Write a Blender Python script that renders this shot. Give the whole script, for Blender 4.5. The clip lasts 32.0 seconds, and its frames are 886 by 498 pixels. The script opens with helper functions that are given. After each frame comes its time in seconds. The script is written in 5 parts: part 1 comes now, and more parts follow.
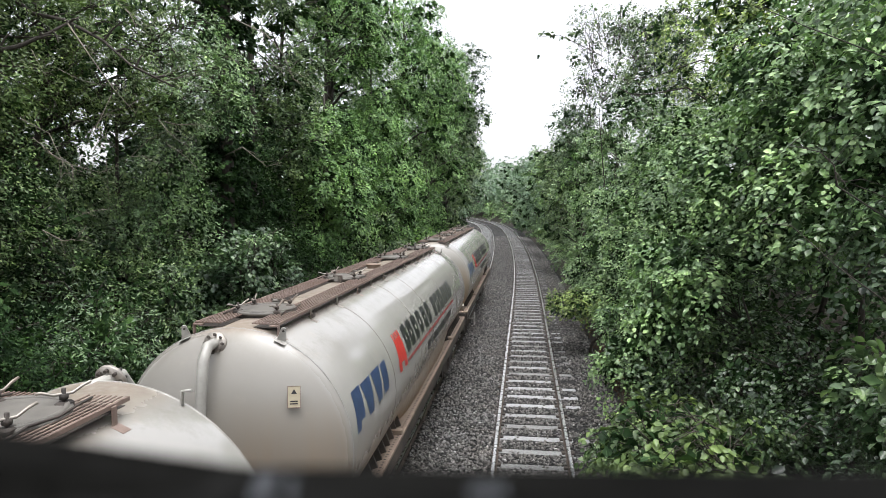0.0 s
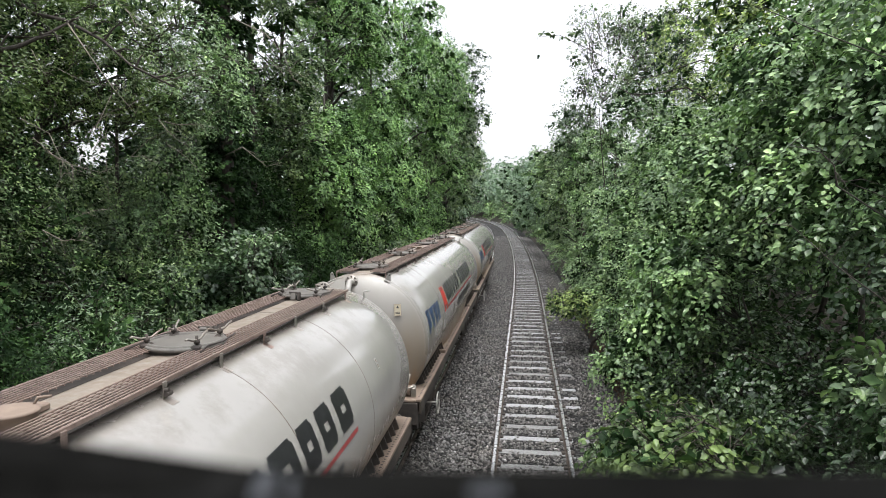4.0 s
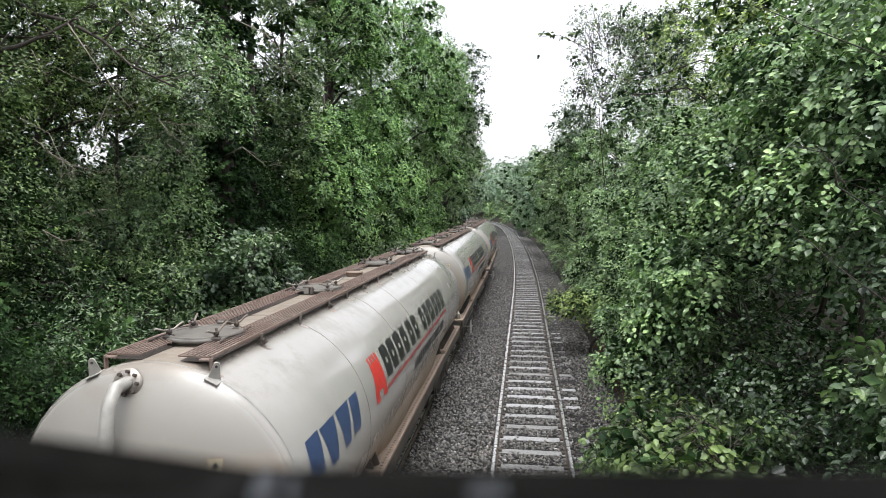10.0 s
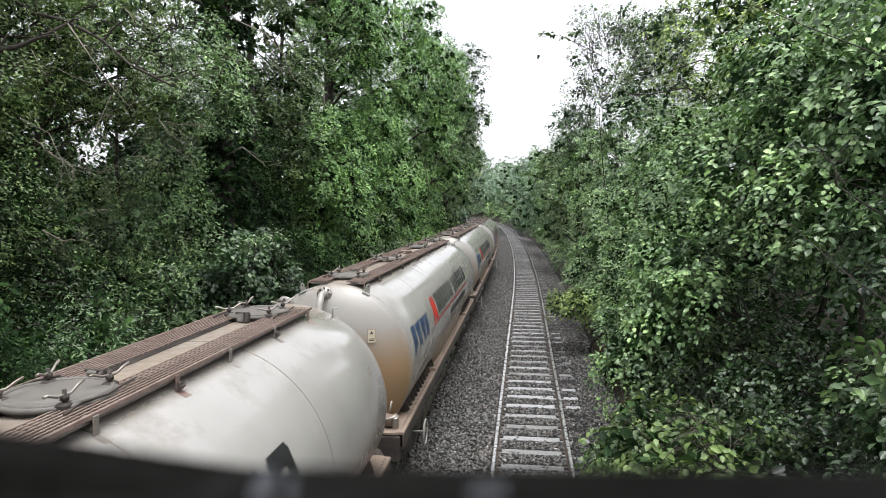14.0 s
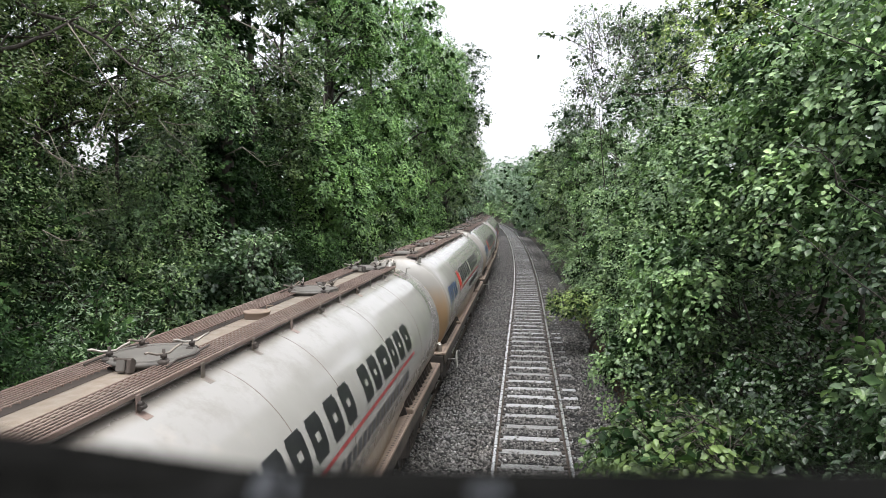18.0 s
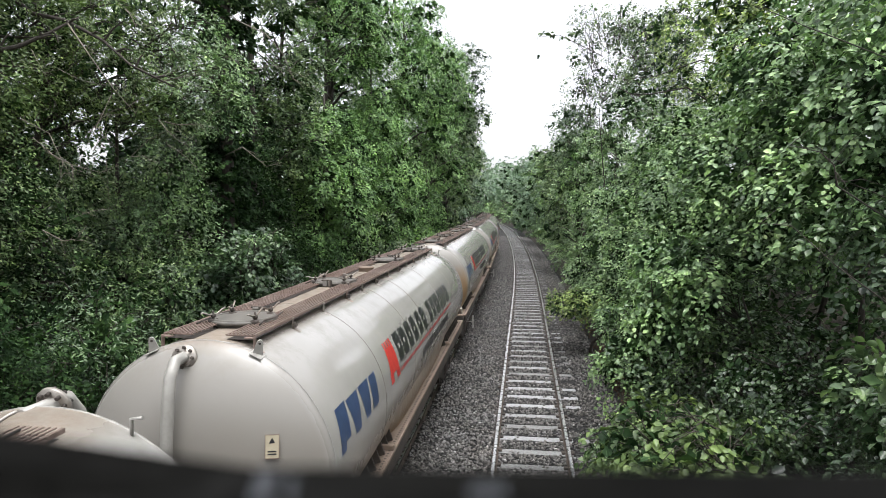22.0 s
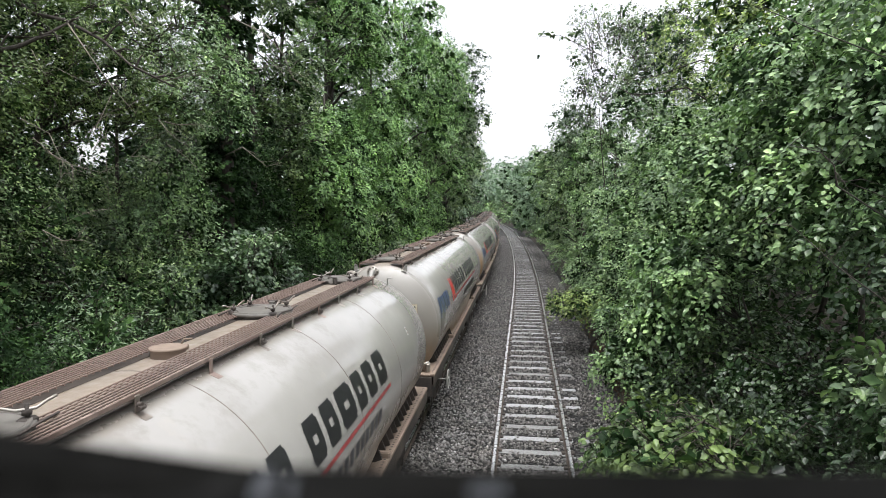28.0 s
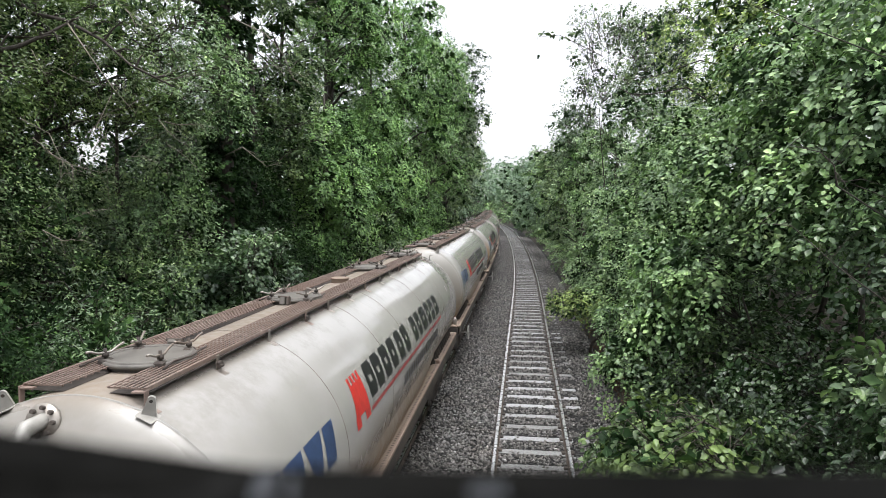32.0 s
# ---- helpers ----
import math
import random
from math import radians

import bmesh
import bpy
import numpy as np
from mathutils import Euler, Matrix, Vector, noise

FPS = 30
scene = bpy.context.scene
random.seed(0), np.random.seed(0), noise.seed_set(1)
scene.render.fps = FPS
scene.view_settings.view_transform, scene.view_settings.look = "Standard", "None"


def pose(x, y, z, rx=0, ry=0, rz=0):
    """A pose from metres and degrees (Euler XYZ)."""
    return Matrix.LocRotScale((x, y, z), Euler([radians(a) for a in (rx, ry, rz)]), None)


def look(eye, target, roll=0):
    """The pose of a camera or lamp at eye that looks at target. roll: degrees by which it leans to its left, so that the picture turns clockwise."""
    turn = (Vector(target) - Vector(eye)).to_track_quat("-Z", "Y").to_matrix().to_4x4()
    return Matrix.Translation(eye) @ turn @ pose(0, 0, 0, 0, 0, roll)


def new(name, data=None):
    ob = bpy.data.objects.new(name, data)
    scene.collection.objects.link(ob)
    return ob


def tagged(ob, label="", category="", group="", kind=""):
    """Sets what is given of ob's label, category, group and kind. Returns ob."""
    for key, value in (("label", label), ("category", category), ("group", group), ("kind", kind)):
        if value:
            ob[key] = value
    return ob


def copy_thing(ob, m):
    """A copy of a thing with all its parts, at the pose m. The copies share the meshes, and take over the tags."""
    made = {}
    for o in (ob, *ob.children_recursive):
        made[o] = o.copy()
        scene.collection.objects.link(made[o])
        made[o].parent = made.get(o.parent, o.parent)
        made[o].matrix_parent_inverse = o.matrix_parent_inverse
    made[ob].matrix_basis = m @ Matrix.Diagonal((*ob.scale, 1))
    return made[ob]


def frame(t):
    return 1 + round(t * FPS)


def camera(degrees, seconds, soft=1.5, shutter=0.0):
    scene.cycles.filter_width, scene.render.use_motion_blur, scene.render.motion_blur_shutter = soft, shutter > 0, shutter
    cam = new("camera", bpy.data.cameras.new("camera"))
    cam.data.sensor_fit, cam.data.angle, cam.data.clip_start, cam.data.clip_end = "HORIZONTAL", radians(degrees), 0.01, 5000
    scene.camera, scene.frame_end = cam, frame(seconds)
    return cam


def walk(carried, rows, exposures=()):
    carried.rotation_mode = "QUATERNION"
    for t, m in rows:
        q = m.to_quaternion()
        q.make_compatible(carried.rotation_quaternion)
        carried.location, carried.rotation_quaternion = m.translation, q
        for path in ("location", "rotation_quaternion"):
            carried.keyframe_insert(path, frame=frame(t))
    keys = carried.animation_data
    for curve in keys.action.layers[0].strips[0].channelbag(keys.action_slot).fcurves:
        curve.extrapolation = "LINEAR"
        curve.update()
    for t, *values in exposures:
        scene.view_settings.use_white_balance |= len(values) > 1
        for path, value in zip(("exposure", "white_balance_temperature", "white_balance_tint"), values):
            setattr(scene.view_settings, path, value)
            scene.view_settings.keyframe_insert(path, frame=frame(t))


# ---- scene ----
cam = camera(70, 32.0, soft=0.6)
cam.data.dof.use_dof = True          # small phone lens: only what lies a hand's width away goes soft
cam.data.dof.focus_distance = 14.0
cam.data.dof.aperture_fstop = 9.0
EYE = (0.0, 0.0, 5.20)
walk(cam, [(0.0, pose(*EYE, 90 - 4.137, 0, 7.31)), (32.0, pose(*EYE, 90 - 4.137, 0, 7.31))], exposures=[(0.0, 1.335, 6330, 10.5), (32.0, 1.335, 6330, 10.5)])

# ---- light: bright overcast ----
SUN_EL, SUN_AZ = radians(81), radians(160)
world = bpy.data.worlds.new("overcast_sky")
scene.world = world
world.use_nodes = True
wn = world.node_tree.nodes
wl = world.node_tree.links
wn.clear()
sky = wn.new("ShaderNodeTexSky")
sky.sky_type = "NISHITA"
sky.sun_disc = False
sky.sun_elevation, sky.sun_rotation = SUN_EL, SUN_AZ
sky.air_density, sky.dust_density, sky.ozone_density = 1.0, 4.0, 1.0
grey = wn.new("ShaderNodeHueSaturation")
grey.inputs["Saturation"].default_value = 0.12
bg = wn.new("ShaderNodeBackground")
bg.inputs["Strength"].default_value = 0.15
wo = wn.new("ShaderNodeOutputWorld")
wl.new(sky.outputs[0], grey.inputs["Color"])
cloud = wn.new("ShaderNodeMix")          # the cloud layer stays bright down to the horizon
cloud.data_type, cloud.blend_type = "RGBA", "LIGHTEN"
cloud.inputs[0].default_value = 1.0
cloud.inputs[7].default_value = (2.7, 2.72, 2.75, 1)
wl.new(grey.outputs[0], cloud.inputs[6])
wl.new(cloud.outputs[2], bg.inputs["Color"])
wl.new(bg.outputs[0], wo.inputs["Surface"])
sun = new("sun", bpy.data.lights.new("sun", "SUN"))
sun.data.energy = 0.88
sun.data.angle = radians(50)
sun.data.color = (1.0, 0.98, 0.94)
sun.matrix_world = look((0, 0, 40), Vector((0, 0, 40)) - Vector((math.sin(SUN_AZ) * math.cos(SUN_EL), math.cos(SUN_AZ) * math.cos(SUN_EL), math.sin(SUN_EL))))


# ---- materials ----
class Mat:
    """A node material with a short way of wiring."""

    def __init__(self, name, rough=0.6, metal=0.0, spec=0.5):
        self.m = bpy.data.materials.new(name)
        self.m.use_nodes = True
        self.t = self.m.node_tree
        self.b = self.t.nodes["Principled BSDF"]
        self.b.inputs["Roughness"].default_value = rough
        self.b.inputs["Metallic"].default_value = metal
        self.b.inputs["Specular IOR Level"].default_value = spec

    def node(self, kind, **inputs):
        n = self.t.nodes.new(kind)
        for k, v in inputs.items():
            self.put(n, k.replace("_", " "), v)
        return n

    def put(self, n, key, v):
        if isinstance(v, bpy.types.NodeSocket):
            self.t.links.new(v, n.inputs[key])
        else:
            n.inputs[key].default_value = v

    def coords(self, which="Object"):
        return self.t.nodes.new("ShaderNodeTexCoord").outputs[which]

    def noise(self, scale, detail=4.0, rough=0.55, vec=None, stretch=None):
        v = vec if vec is not None else self.coords()
        if stretch:
            mp = self.t.nodes.new("ShaderNodeMapping")
            mp.inputs["Scale"].default_value = stretch
            self.t.links.new(v, mp.inputs["Vector"])
            v = mp.outputs[0]
        return self.node("ShaderNodeTexNoise", Vector=v, Scale=scale, Detail=detail, Roughness=rough).outputs["Fac"]

    def ramp(self, fac, *stops):
        r = self.t.nodes.new("ShaderNodeValToRGB")
        e = r.color_ramp.elements
        while len(e) < len(stops):
            e.new(0.5)
        for el, (p, c) in zip(e, stops):
            el.position = p
            el.color = (*c, 1) if len(c) == 3 else c
        self.t.links.new(fac, r.inputs["Fac"])
        return r.outputs["Color"]

    def math(self, op, a, b=0.0, clamp=False):
        n = self.t.nodes.new("ShaderNodeMath")
        n.operation = op
        n.use_clamp = clamp
        for i, v in enumerate((a, b)):
            if isinstance(v, bpy.types.NodeSocket):
                self.t.links.new(v, n.inputs[i])
            else:
                n.inputs[i].default_value = v
        return n.outputs[0]

    def mix(self, fac, a, b, blend="MIX"):
        n = self.t.nodes.new("ShaderNodeMix")
        n.data_type = "RGBA"
        n.blend_type = blend
        for i, v in ((0, fac), (6, a), (7, b)):
            if isinstance(v, bpy.types.NodeSocket):
                self.t.links.new(v, n.inputs[i])
            else:
                n.inputs[i].default_value = (*v, 1) if isinstance(v, tuple) and len(v) == 3 else v
        return n.outputs[2]

    def color(self, v):
        self.put(self.b, "Base Color", v if isinstance(v, bpy.types.NodeSocket) else (*v, 1))
        return self

    def rough(self, v):
        self.put(self.b, "Roughness", v)
        return self

    def bump(self, h, strength=0.3, dist=0.01):
        n = self.node("ShaderNodeBump", Height=h, Strength=strength, Distance=dist)
        self.t.links.new(n.outputs[0], self.b.inputs["Normal"])
        return self

    def island(self):
        return self.t.nodes.new("ShaderNodeNewGeometry").outputs["Random Per Island"]

    def each(self):
        return self.t.nodes.new("ShaderNodeObjectInfo").outputs["Random"]


def leaf_material(name, dark, mid, light, gloss=0.42, through_light=0.14, sheen=0.42, vary=1.0):
    k = Mat(name, rough=gloss, spec=sheen)
    def between(a, b, q):
        return tuple(u + (v - u) * q for u, v in zip(a, b))
    # leaf by leaf, then spray by spray, then bough by bough
    c = k.ramp(k.island(), (0.0, between(mid, dark, 0.58 * vary)), (0.45, mid), (0.88, between(mid, light, 0.38 * vary)), (1.0, between(mid, light, 0.8 * vary)))
    # Spray and bough tones stand in for lit and shaded clumps.
    spray = k.noise(2.8, 3.0, 0.6, vec=k.coords())
    c = k.mix(1.0, c, k.ramp(spray, (0.35, between((1, 1, 1), (0.36, 0.40, 0.42), vary)), (0.50, (0.98, 1.0, 0.98)), (0.65, between((1, 1, 1), (1.75, 1.68, 1.46), vary))), "MULTIPLY")
    bough_tone = k.noise(0.8, 3.0, vec=k.coords())
    c = k.mix(1.0, c, k.ramp(bough_tone, (0.36, (0.68, 0.72, 0.74)), (0.64, (1.26, 1.25, 1.10))), "MULTIPLY")
    k.color(c)
    tr = k.node("ShaderNodeBsdfTranslucent", Color=k.mix(1.0, c, (1.10, 1.32, 0.80), "MULTIPLY"))
    mx = k.node("ShaderNodeMixShader", Fac=through_light)
    out = k.t.nodes["Material Output"]
    k.t.links.new(k.b.outputs[0], mx.inputs[1])
    k.t.links.new(tr.outputs[0], mx.inputs[2])
    k.t.links.new(mx.outputs[0], out.inputs["Surface"])
    return k.m


LEAF_HAZEL = leaf_material("hazel_leaf", (0.032, 0.066, 0.026), (0.180, 0.288, 0.126), (0.350, 0.450, 0.270), gloss=0.40, sheen=0.65)
LEAF_COOL = leaf_material("cool_green_leaf", (0.018, 0.040, 0.020), (0.074, 0.126, 0.062), (0.185, 0.250, 0.146), sheen=0.6, gloss=0.38)
LEAF_BROWN = leaf_material("fallen_leaf", (0.030, 0.014, 0.008), (0.085, 0.036, 0.018), (0.150, 0.080, 0.040), gloss=0.6, sheen=0.2)
# Dark foliage; the colour also stands in for shade deep in crowns and woods.
LEAF_DARK_SHADE = leaf_material("dark_shade_leaf", (0.007, 0.017, 0.007), (0.022, 0.047, 0.017), (0.056, 0.098, 0.038), gloss=0.6, sheen=0.10)
LEAF_BRIGHT = leaf_material("fresh_leaf", (0.042, 0.096, 0.030), (0.162, 0.288, 0.096), (0.255, 0.380, 0.150), sheen=0.40, vary=0.8)
LEAF_YELLOW = leaf_material("yellowish_leaf", (0.070, 0.120, 0.030), (0.215, 0.300, 0.082), (0.350, 0.420, 0.145))
LEAF_OLIVE = leaf_material("olive_leaf", (0.030, 0.062, 0.023), (0.104, 0.163, 0.064), (0.215, 0.282, 0.135), sheen=0.5)
LEAF_ASH = leaf_material("ash_leaf", (0.034, 0.062, 0.018), (0.102, 0.156, 0.048), (0.200, 0.264, 0.102), sheen=0.45, vary=0.85)
# Darker copy of the hazel leaf: shade put into the colour.
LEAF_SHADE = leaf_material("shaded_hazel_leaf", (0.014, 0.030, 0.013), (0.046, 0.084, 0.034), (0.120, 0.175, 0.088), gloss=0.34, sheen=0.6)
# Leaf of the far trees, paled and blued to paint haze into the colour.
LEAF_HAZE = leaf_material("hazed_leaf", (0.095, 0.160, 0.100), (0.185, 0.268, 0.182), (0.300, 0.380, 0.285), vary=0.5)


def bark_material(name, a, b):
    k = Mat(name, rough=0.85)
    n = k.noise(14.0, 5.0, stretch=(1, 1, 0.25))
    k.color(k.ramp(n, (0.3, a), (0.7, b)))
    k.bump(n, 0.6, 0.03)
    return k.m


BARK_DARK = bark_material("dark_bark", (0.022, 0.018, 0.014), (0.060, 0.050, 0.040))
BARK_PALE = bark_material("pale_bark", (0.11, 0.095, 0.075), (0.24, 0.21, 0.17))


TANK_LENGTH = 12.9          # between the end seams


def tank_paint():
    k = Mat("cream_tank_paint", rough=0.14, spec=0.7)
    sep = k.node("ShaderNodeSeparateXYZ", Vector=k.coords())
    x, y, z = sep.outputs
    # every wagon has its own stains
    own = k.each()
    shift = k.node("ShaderNodeVectorMath")
    k.t.links.new(k.coords(), shift.inputs[0])
    k.t.links.new(k.math("MULTIPLY", own, 40.0), shift.inputs[1])
    spot = shift.outputs[0]
    big = k.noise(0.7, 5.0, vec=spot)
    fine = k.noise(9.0, 6.0, 0.65, vec=spot)
    streak = k.noise(3.0, 5.0, 0.6, vec=spot, stretch=(2.2, 3.0, 0.25))
    base = k.mix(k.ramp(big, (0.35, (0, 0, 0)), (0.7, (1, 1, 1))), (0.272, 0.260, 0.240), (0.318, 0.306, 0.286))
    # cement dust lying on the crown
    crown = k.math("MULTIPLY", k.math("SUBTRACT", z, 3.70), 9.0, True)
    dust = k.math("MULTIPLY", crown, k.math("ADD", k.math("MULTIPLY", fine, 0.9), k.math("MULTIPLY", big, 0.7)), True)
    base = k.mix(dust, base, (0.20, 0.155, 0.114))
    smear = k.math("MULTIPLY", k.math("MULTIPLY", k.math("SUBTRACT", z, 3.36), 4.0, True), k.ramp(k.noise(1.7, 7.0, 0.7, vec=spot), (0.47, (0, 0, 0)), (0.62, (1, 1, 1))), True)
    base = k.mix(k.math("MULTIPLY", smear, 0.40), base, (0.155, 0.132, 0.104))
    # the dished ends are duller and tinted darker than the flanks
    end_dull = k.math("MULTIPLY", k.math("ADD", k.math("MULTIPLY", y, -9.0, True), k.math("MULTIPLY", k.math("SUBTRACT", y, TANK_LENGTH), 9.0, True)), 0.6)
    base = k.mix(k.math("MULTIPLY", end_dull, k.math("ADD", 0.45, k.math("MULTIPLY", big, 0.9)), True), base, (0.182, 0.166, 0.140))
    # road dirt washed up over the lower half
    low = k.math("MULTIPLY", k.math("SUBTRACT", 2.66, z), 0.95, True)
    end = k.math("MULTIPLY", k.math("MULTIPLY", y, -9.0, True), k.math("MULTIPLY", k.math("SUBTRACT", 3.20, z), 0.92, True))
    side = k.math("MULTIPLY", k.math("ADD", x, 0.9), 0.8, True)
    grime = k.node("ShaderNodeSeparateColor", Color=k.t.nodes.new("ShaderNodeObjectInfo").outputs["Color"]).outputs[0]
    end = k.math("MULTIPLY", end, grime)
    low = k.math("MAXIMUM", low, k.math("MULTIPLY", end, side))
    low = k.math("MULTIPLY", low, k.math("ADD", k.math("MULTIPLY", streak, 1.3), 0.25), True)
    base = k.mix(low, base, (0.285, 0.180, 0.092))
    scuff = k.ramp(k.noise(2.2, 8.0, 0.7, vec=spot), (0.60, (0, 0, 0)), (0.78, (1, 1, 1)))
    base = k.mix(k.math("MULTIPLY", scuff, 0.22), base, (0.42, 0.36, 0.28))
    k.color(base)
    k.rough(k.math("ADD", k.math("MULTIPLY", k.math("MAXIMUM", k.math("MAXIMUM", dust, low), end_dull), 0.5), k.math("ADD", 0.03, k.math("MULTIPLY", fine, 0.10)), True))
    k.bump(k.noise(1.2, 3.6), 0.20, 0.03)
    return k.m


def dirty_metal(name, a, b, c, rough=0.7, metal=0.0, scale=8.0):
    k = Mat(name, rough=rough, metal=metal)
    n = k.noise(scale, 6.0, 0.65)
    m2 = k.noise(scale * 0.15, 3.0)
    k.color(k.mix(k.ramp(m2, (0.4, (0, 0, 0)), (0.65, (1, 1, 1))), k.ramp(n, (0.3, a), (0.7, b)), c))
    k.rough(k.math("ADD", rough - 0.1, k.math("MULTIPLY", n, 0.2)))
    k.bump(n, 0.25, 0.004)
    return k.m


def plain(name, c, rough=0.5, metal=0.0, vary=0.25, scale=12.0):
    k = Mat(name, rough=rough, metal=metal)
    n = k.noise(scale, 5.0)
    lo = tuple(v * (1 - vary) for v in c)
    hi = tuple(min(1.0, v * (1 + vary)) for v in c)
    k.color(k.ramp(n, (0.3, lo), (0.7, hi)))
    k.bump(n, 0.15, 0.003)
    return k.m


TANK = tank_paint()
SEAM = plain("weld_seam_paint", (0.235, 0.225, 0.205), 0.40)
SEAM_RUST = plain("rusty_weld_seam", (0.158, 0.134, 0.112), 0.6)
PIPE_PAINT = plain("cream_pipe_paint", (0.30, 0.288, 0.262), 0.28, vary=0.12)
GRATING = dirty_metal("rusty_grating", (0.115, 0.078, 0.064), (0.27, 0.205, 0.172), (0.17, 0.115, 0.092), 0.7)
HATCH = dirty_metal("dusty_hatch", (0.070, 0.065, 0.057), (0.155, 0.145, 0.128), (0.115, 0.104, 0.09), 0.6)
STEEL = dirty_metal("worn_steel", (0.26, 0.24, 0.21), (0.46, 0.43, 0.39), (0.20, 0.16, 0.13), 0.45, 0.6)
DECK = dirty_metal("dusty_deck", (0.150, 0.110, 0.084), (0.280, 0.214, 0.164), (0.205, 0.154, 0.118), 0.8, scale=5.0)
SILL = dirty_metal("dirty_sill", (0.022, 0.018, 0.015), (0.062, 0.050, 0.041), (0.082, 0.064, 0.050), 0.8)
GEAR = dirty_metal("running_gear", (0.018, 0.015, 0.013), (0.05, 0.042, 0.036), (0.07, 0.055, 0.045), 0.8)
BLACK = plain("black_vinyl", (0.018, 0.018, 0.020), 0.35)
RED = plain("red_vinyl", (0.50, 0.036, 0.030), 0.35, vary=0.12)
RED_DULL = plain("faded_red_stripe", (0.31, 0.056, 0.054), 0.45, vary=0.25)
BLUE = plain("blue_vinyl", (0.033, 0.056, 0.120), 0.35, vary=0.15)
YELLOW = plain("yellow_sign", (0.40, 0.35, 0.25), 0.4, vary=0.1)
RAIL_HEAD = dirty_metal("worn_rail_head", (0.44, 0.44, 0.44), (0.62, 0.62, 0.62), (0.52, 0.51, 0.50), 0.28, 0.85, 6.0)
RAIL_WEB = dirty_metal("rusty_rail_web", (0.048, 0.036, 0.028), (0.10, 0.074, 0.056), (0.066, 0.05, 0.04), 0.8)


def sleeper_material():
    k = Mat("weathered_concrete", rough=0.85)
    n = k.noise(16.0, 6.0, 0.65)
    tone = k.ramp(n, (0.3, (0.185, 0.187, 0.186)), (0.72, (0.385, 0.39, 0.392)))
    k.color(k.mix(1.0, tone, k.ramp(k.each(), (0.0, (0.66, 0.65, 0.63)), (1.0, (1.14, 1.14, 1.15))), "MULTIPLY"))
    k.bump(n, 0.35, 0.01)
    return k.m


SLEEPER = sleeper_material()


def stone_material():
    k = Mat("granite_ballast", rough=0.8)
    c = k.ramp(k.island(), (0.0, (0.066, 0.064, 0.062)), (0.45, (0.146, 0.142, 0.138)), (0.93, (0.226, 0.220, 0.214)), (0.98, (0.26, 0.255, 0.25)), (1.0, (0.48, 0.475, 0.465)))
    k.color(k.mix(1.0, c, k.ramp(k.noise(0.9, 4.0), (0.35, (0.84, 0.80, 0.76)), (0.7, (1.1, 1.09, 1.10))), "MULTIPLY"))
    return k.m


def ballast_material():
    k = Mat("ballast_bed", rough=0.9)
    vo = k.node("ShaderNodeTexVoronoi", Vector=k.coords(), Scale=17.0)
    # Cell edges go near black to paint shade between the stones.
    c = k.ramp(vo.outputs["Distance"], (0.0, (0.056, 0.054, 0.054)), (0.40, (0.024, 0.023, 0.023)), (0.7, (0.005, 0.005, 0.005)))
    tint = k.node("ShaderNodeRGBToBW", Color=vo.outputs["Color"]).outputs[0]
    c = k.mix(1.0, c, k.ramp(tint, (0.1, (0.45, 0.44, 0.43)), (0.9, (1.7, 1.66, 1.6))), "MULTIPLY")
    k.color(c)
    k.bump(k.math("SUBTRACT", 1.0, vo.outputs["Distance"]), 1.0, 0.05)
    return k.m


def ground_material():
    k = Mat("leaf_litter_soil", rough=0.95)
    n = k.noise(5.0, 8.0, 0.7)
    c = k.ramp(n, (0.3, (0.016, 0.013, 0.010)), (0.55, (0.032, 0.027, 0.018)), (0.75, (0.030, 0.046, 0.017)))
    k.color(c)
    k.bump(n, 0.8, 0.08)
    return k.m


STONE = stone_material()
BALLAST = ballast_material()
SOIL = ground_material()


def coping_material():
    k = Mat("dark_coping", rough=0.85, spec=0.03)
    wide = k.noise(7.0, 3.0, 0.5, stretch=(1.0, 1.0, 0.35))
    fine = k.noise(160.0, 4.0, 0.6, stretch=(1.0, 1.0, 0.3))
    tone = k.ramp(wide, (0.36, (0.0012, 0.0012, 0.0010)), (0.52, (0.0042, 0.0041, 0.0037)), (0.68, (0.0105, 0.0105, 0.0105)))
    k.color(k.mix(1.0, tone, k.ramp(fine, (0.3, (0.55, 0.55, 0.53)), (0.7, (1.5, 1.5, 1.5))), "MULTIPLY"))
    k.bump(fine, 0.2, 0.001)
    return k.m


COPING = coping_material()
# Grey of the flecks that stand in for highlights on the parapet.
GLINT = plain("grey_glint", (0.018, 0.020, 0.024), 0.8)
ASPHALT = dirty_metal("bridge_asphalt", (0.035, 0.035, 0.035), (0.07, 0.069, 0.067), (0.05, 0.049, 0.047), 0.9, scale=20.0)
BRICK = dirty_metal("parapet_brick", (0.09, 0.055, 0.042), (0.17, 0.11, 0.085), (0.11, 0.085, 0.07), 0.9)


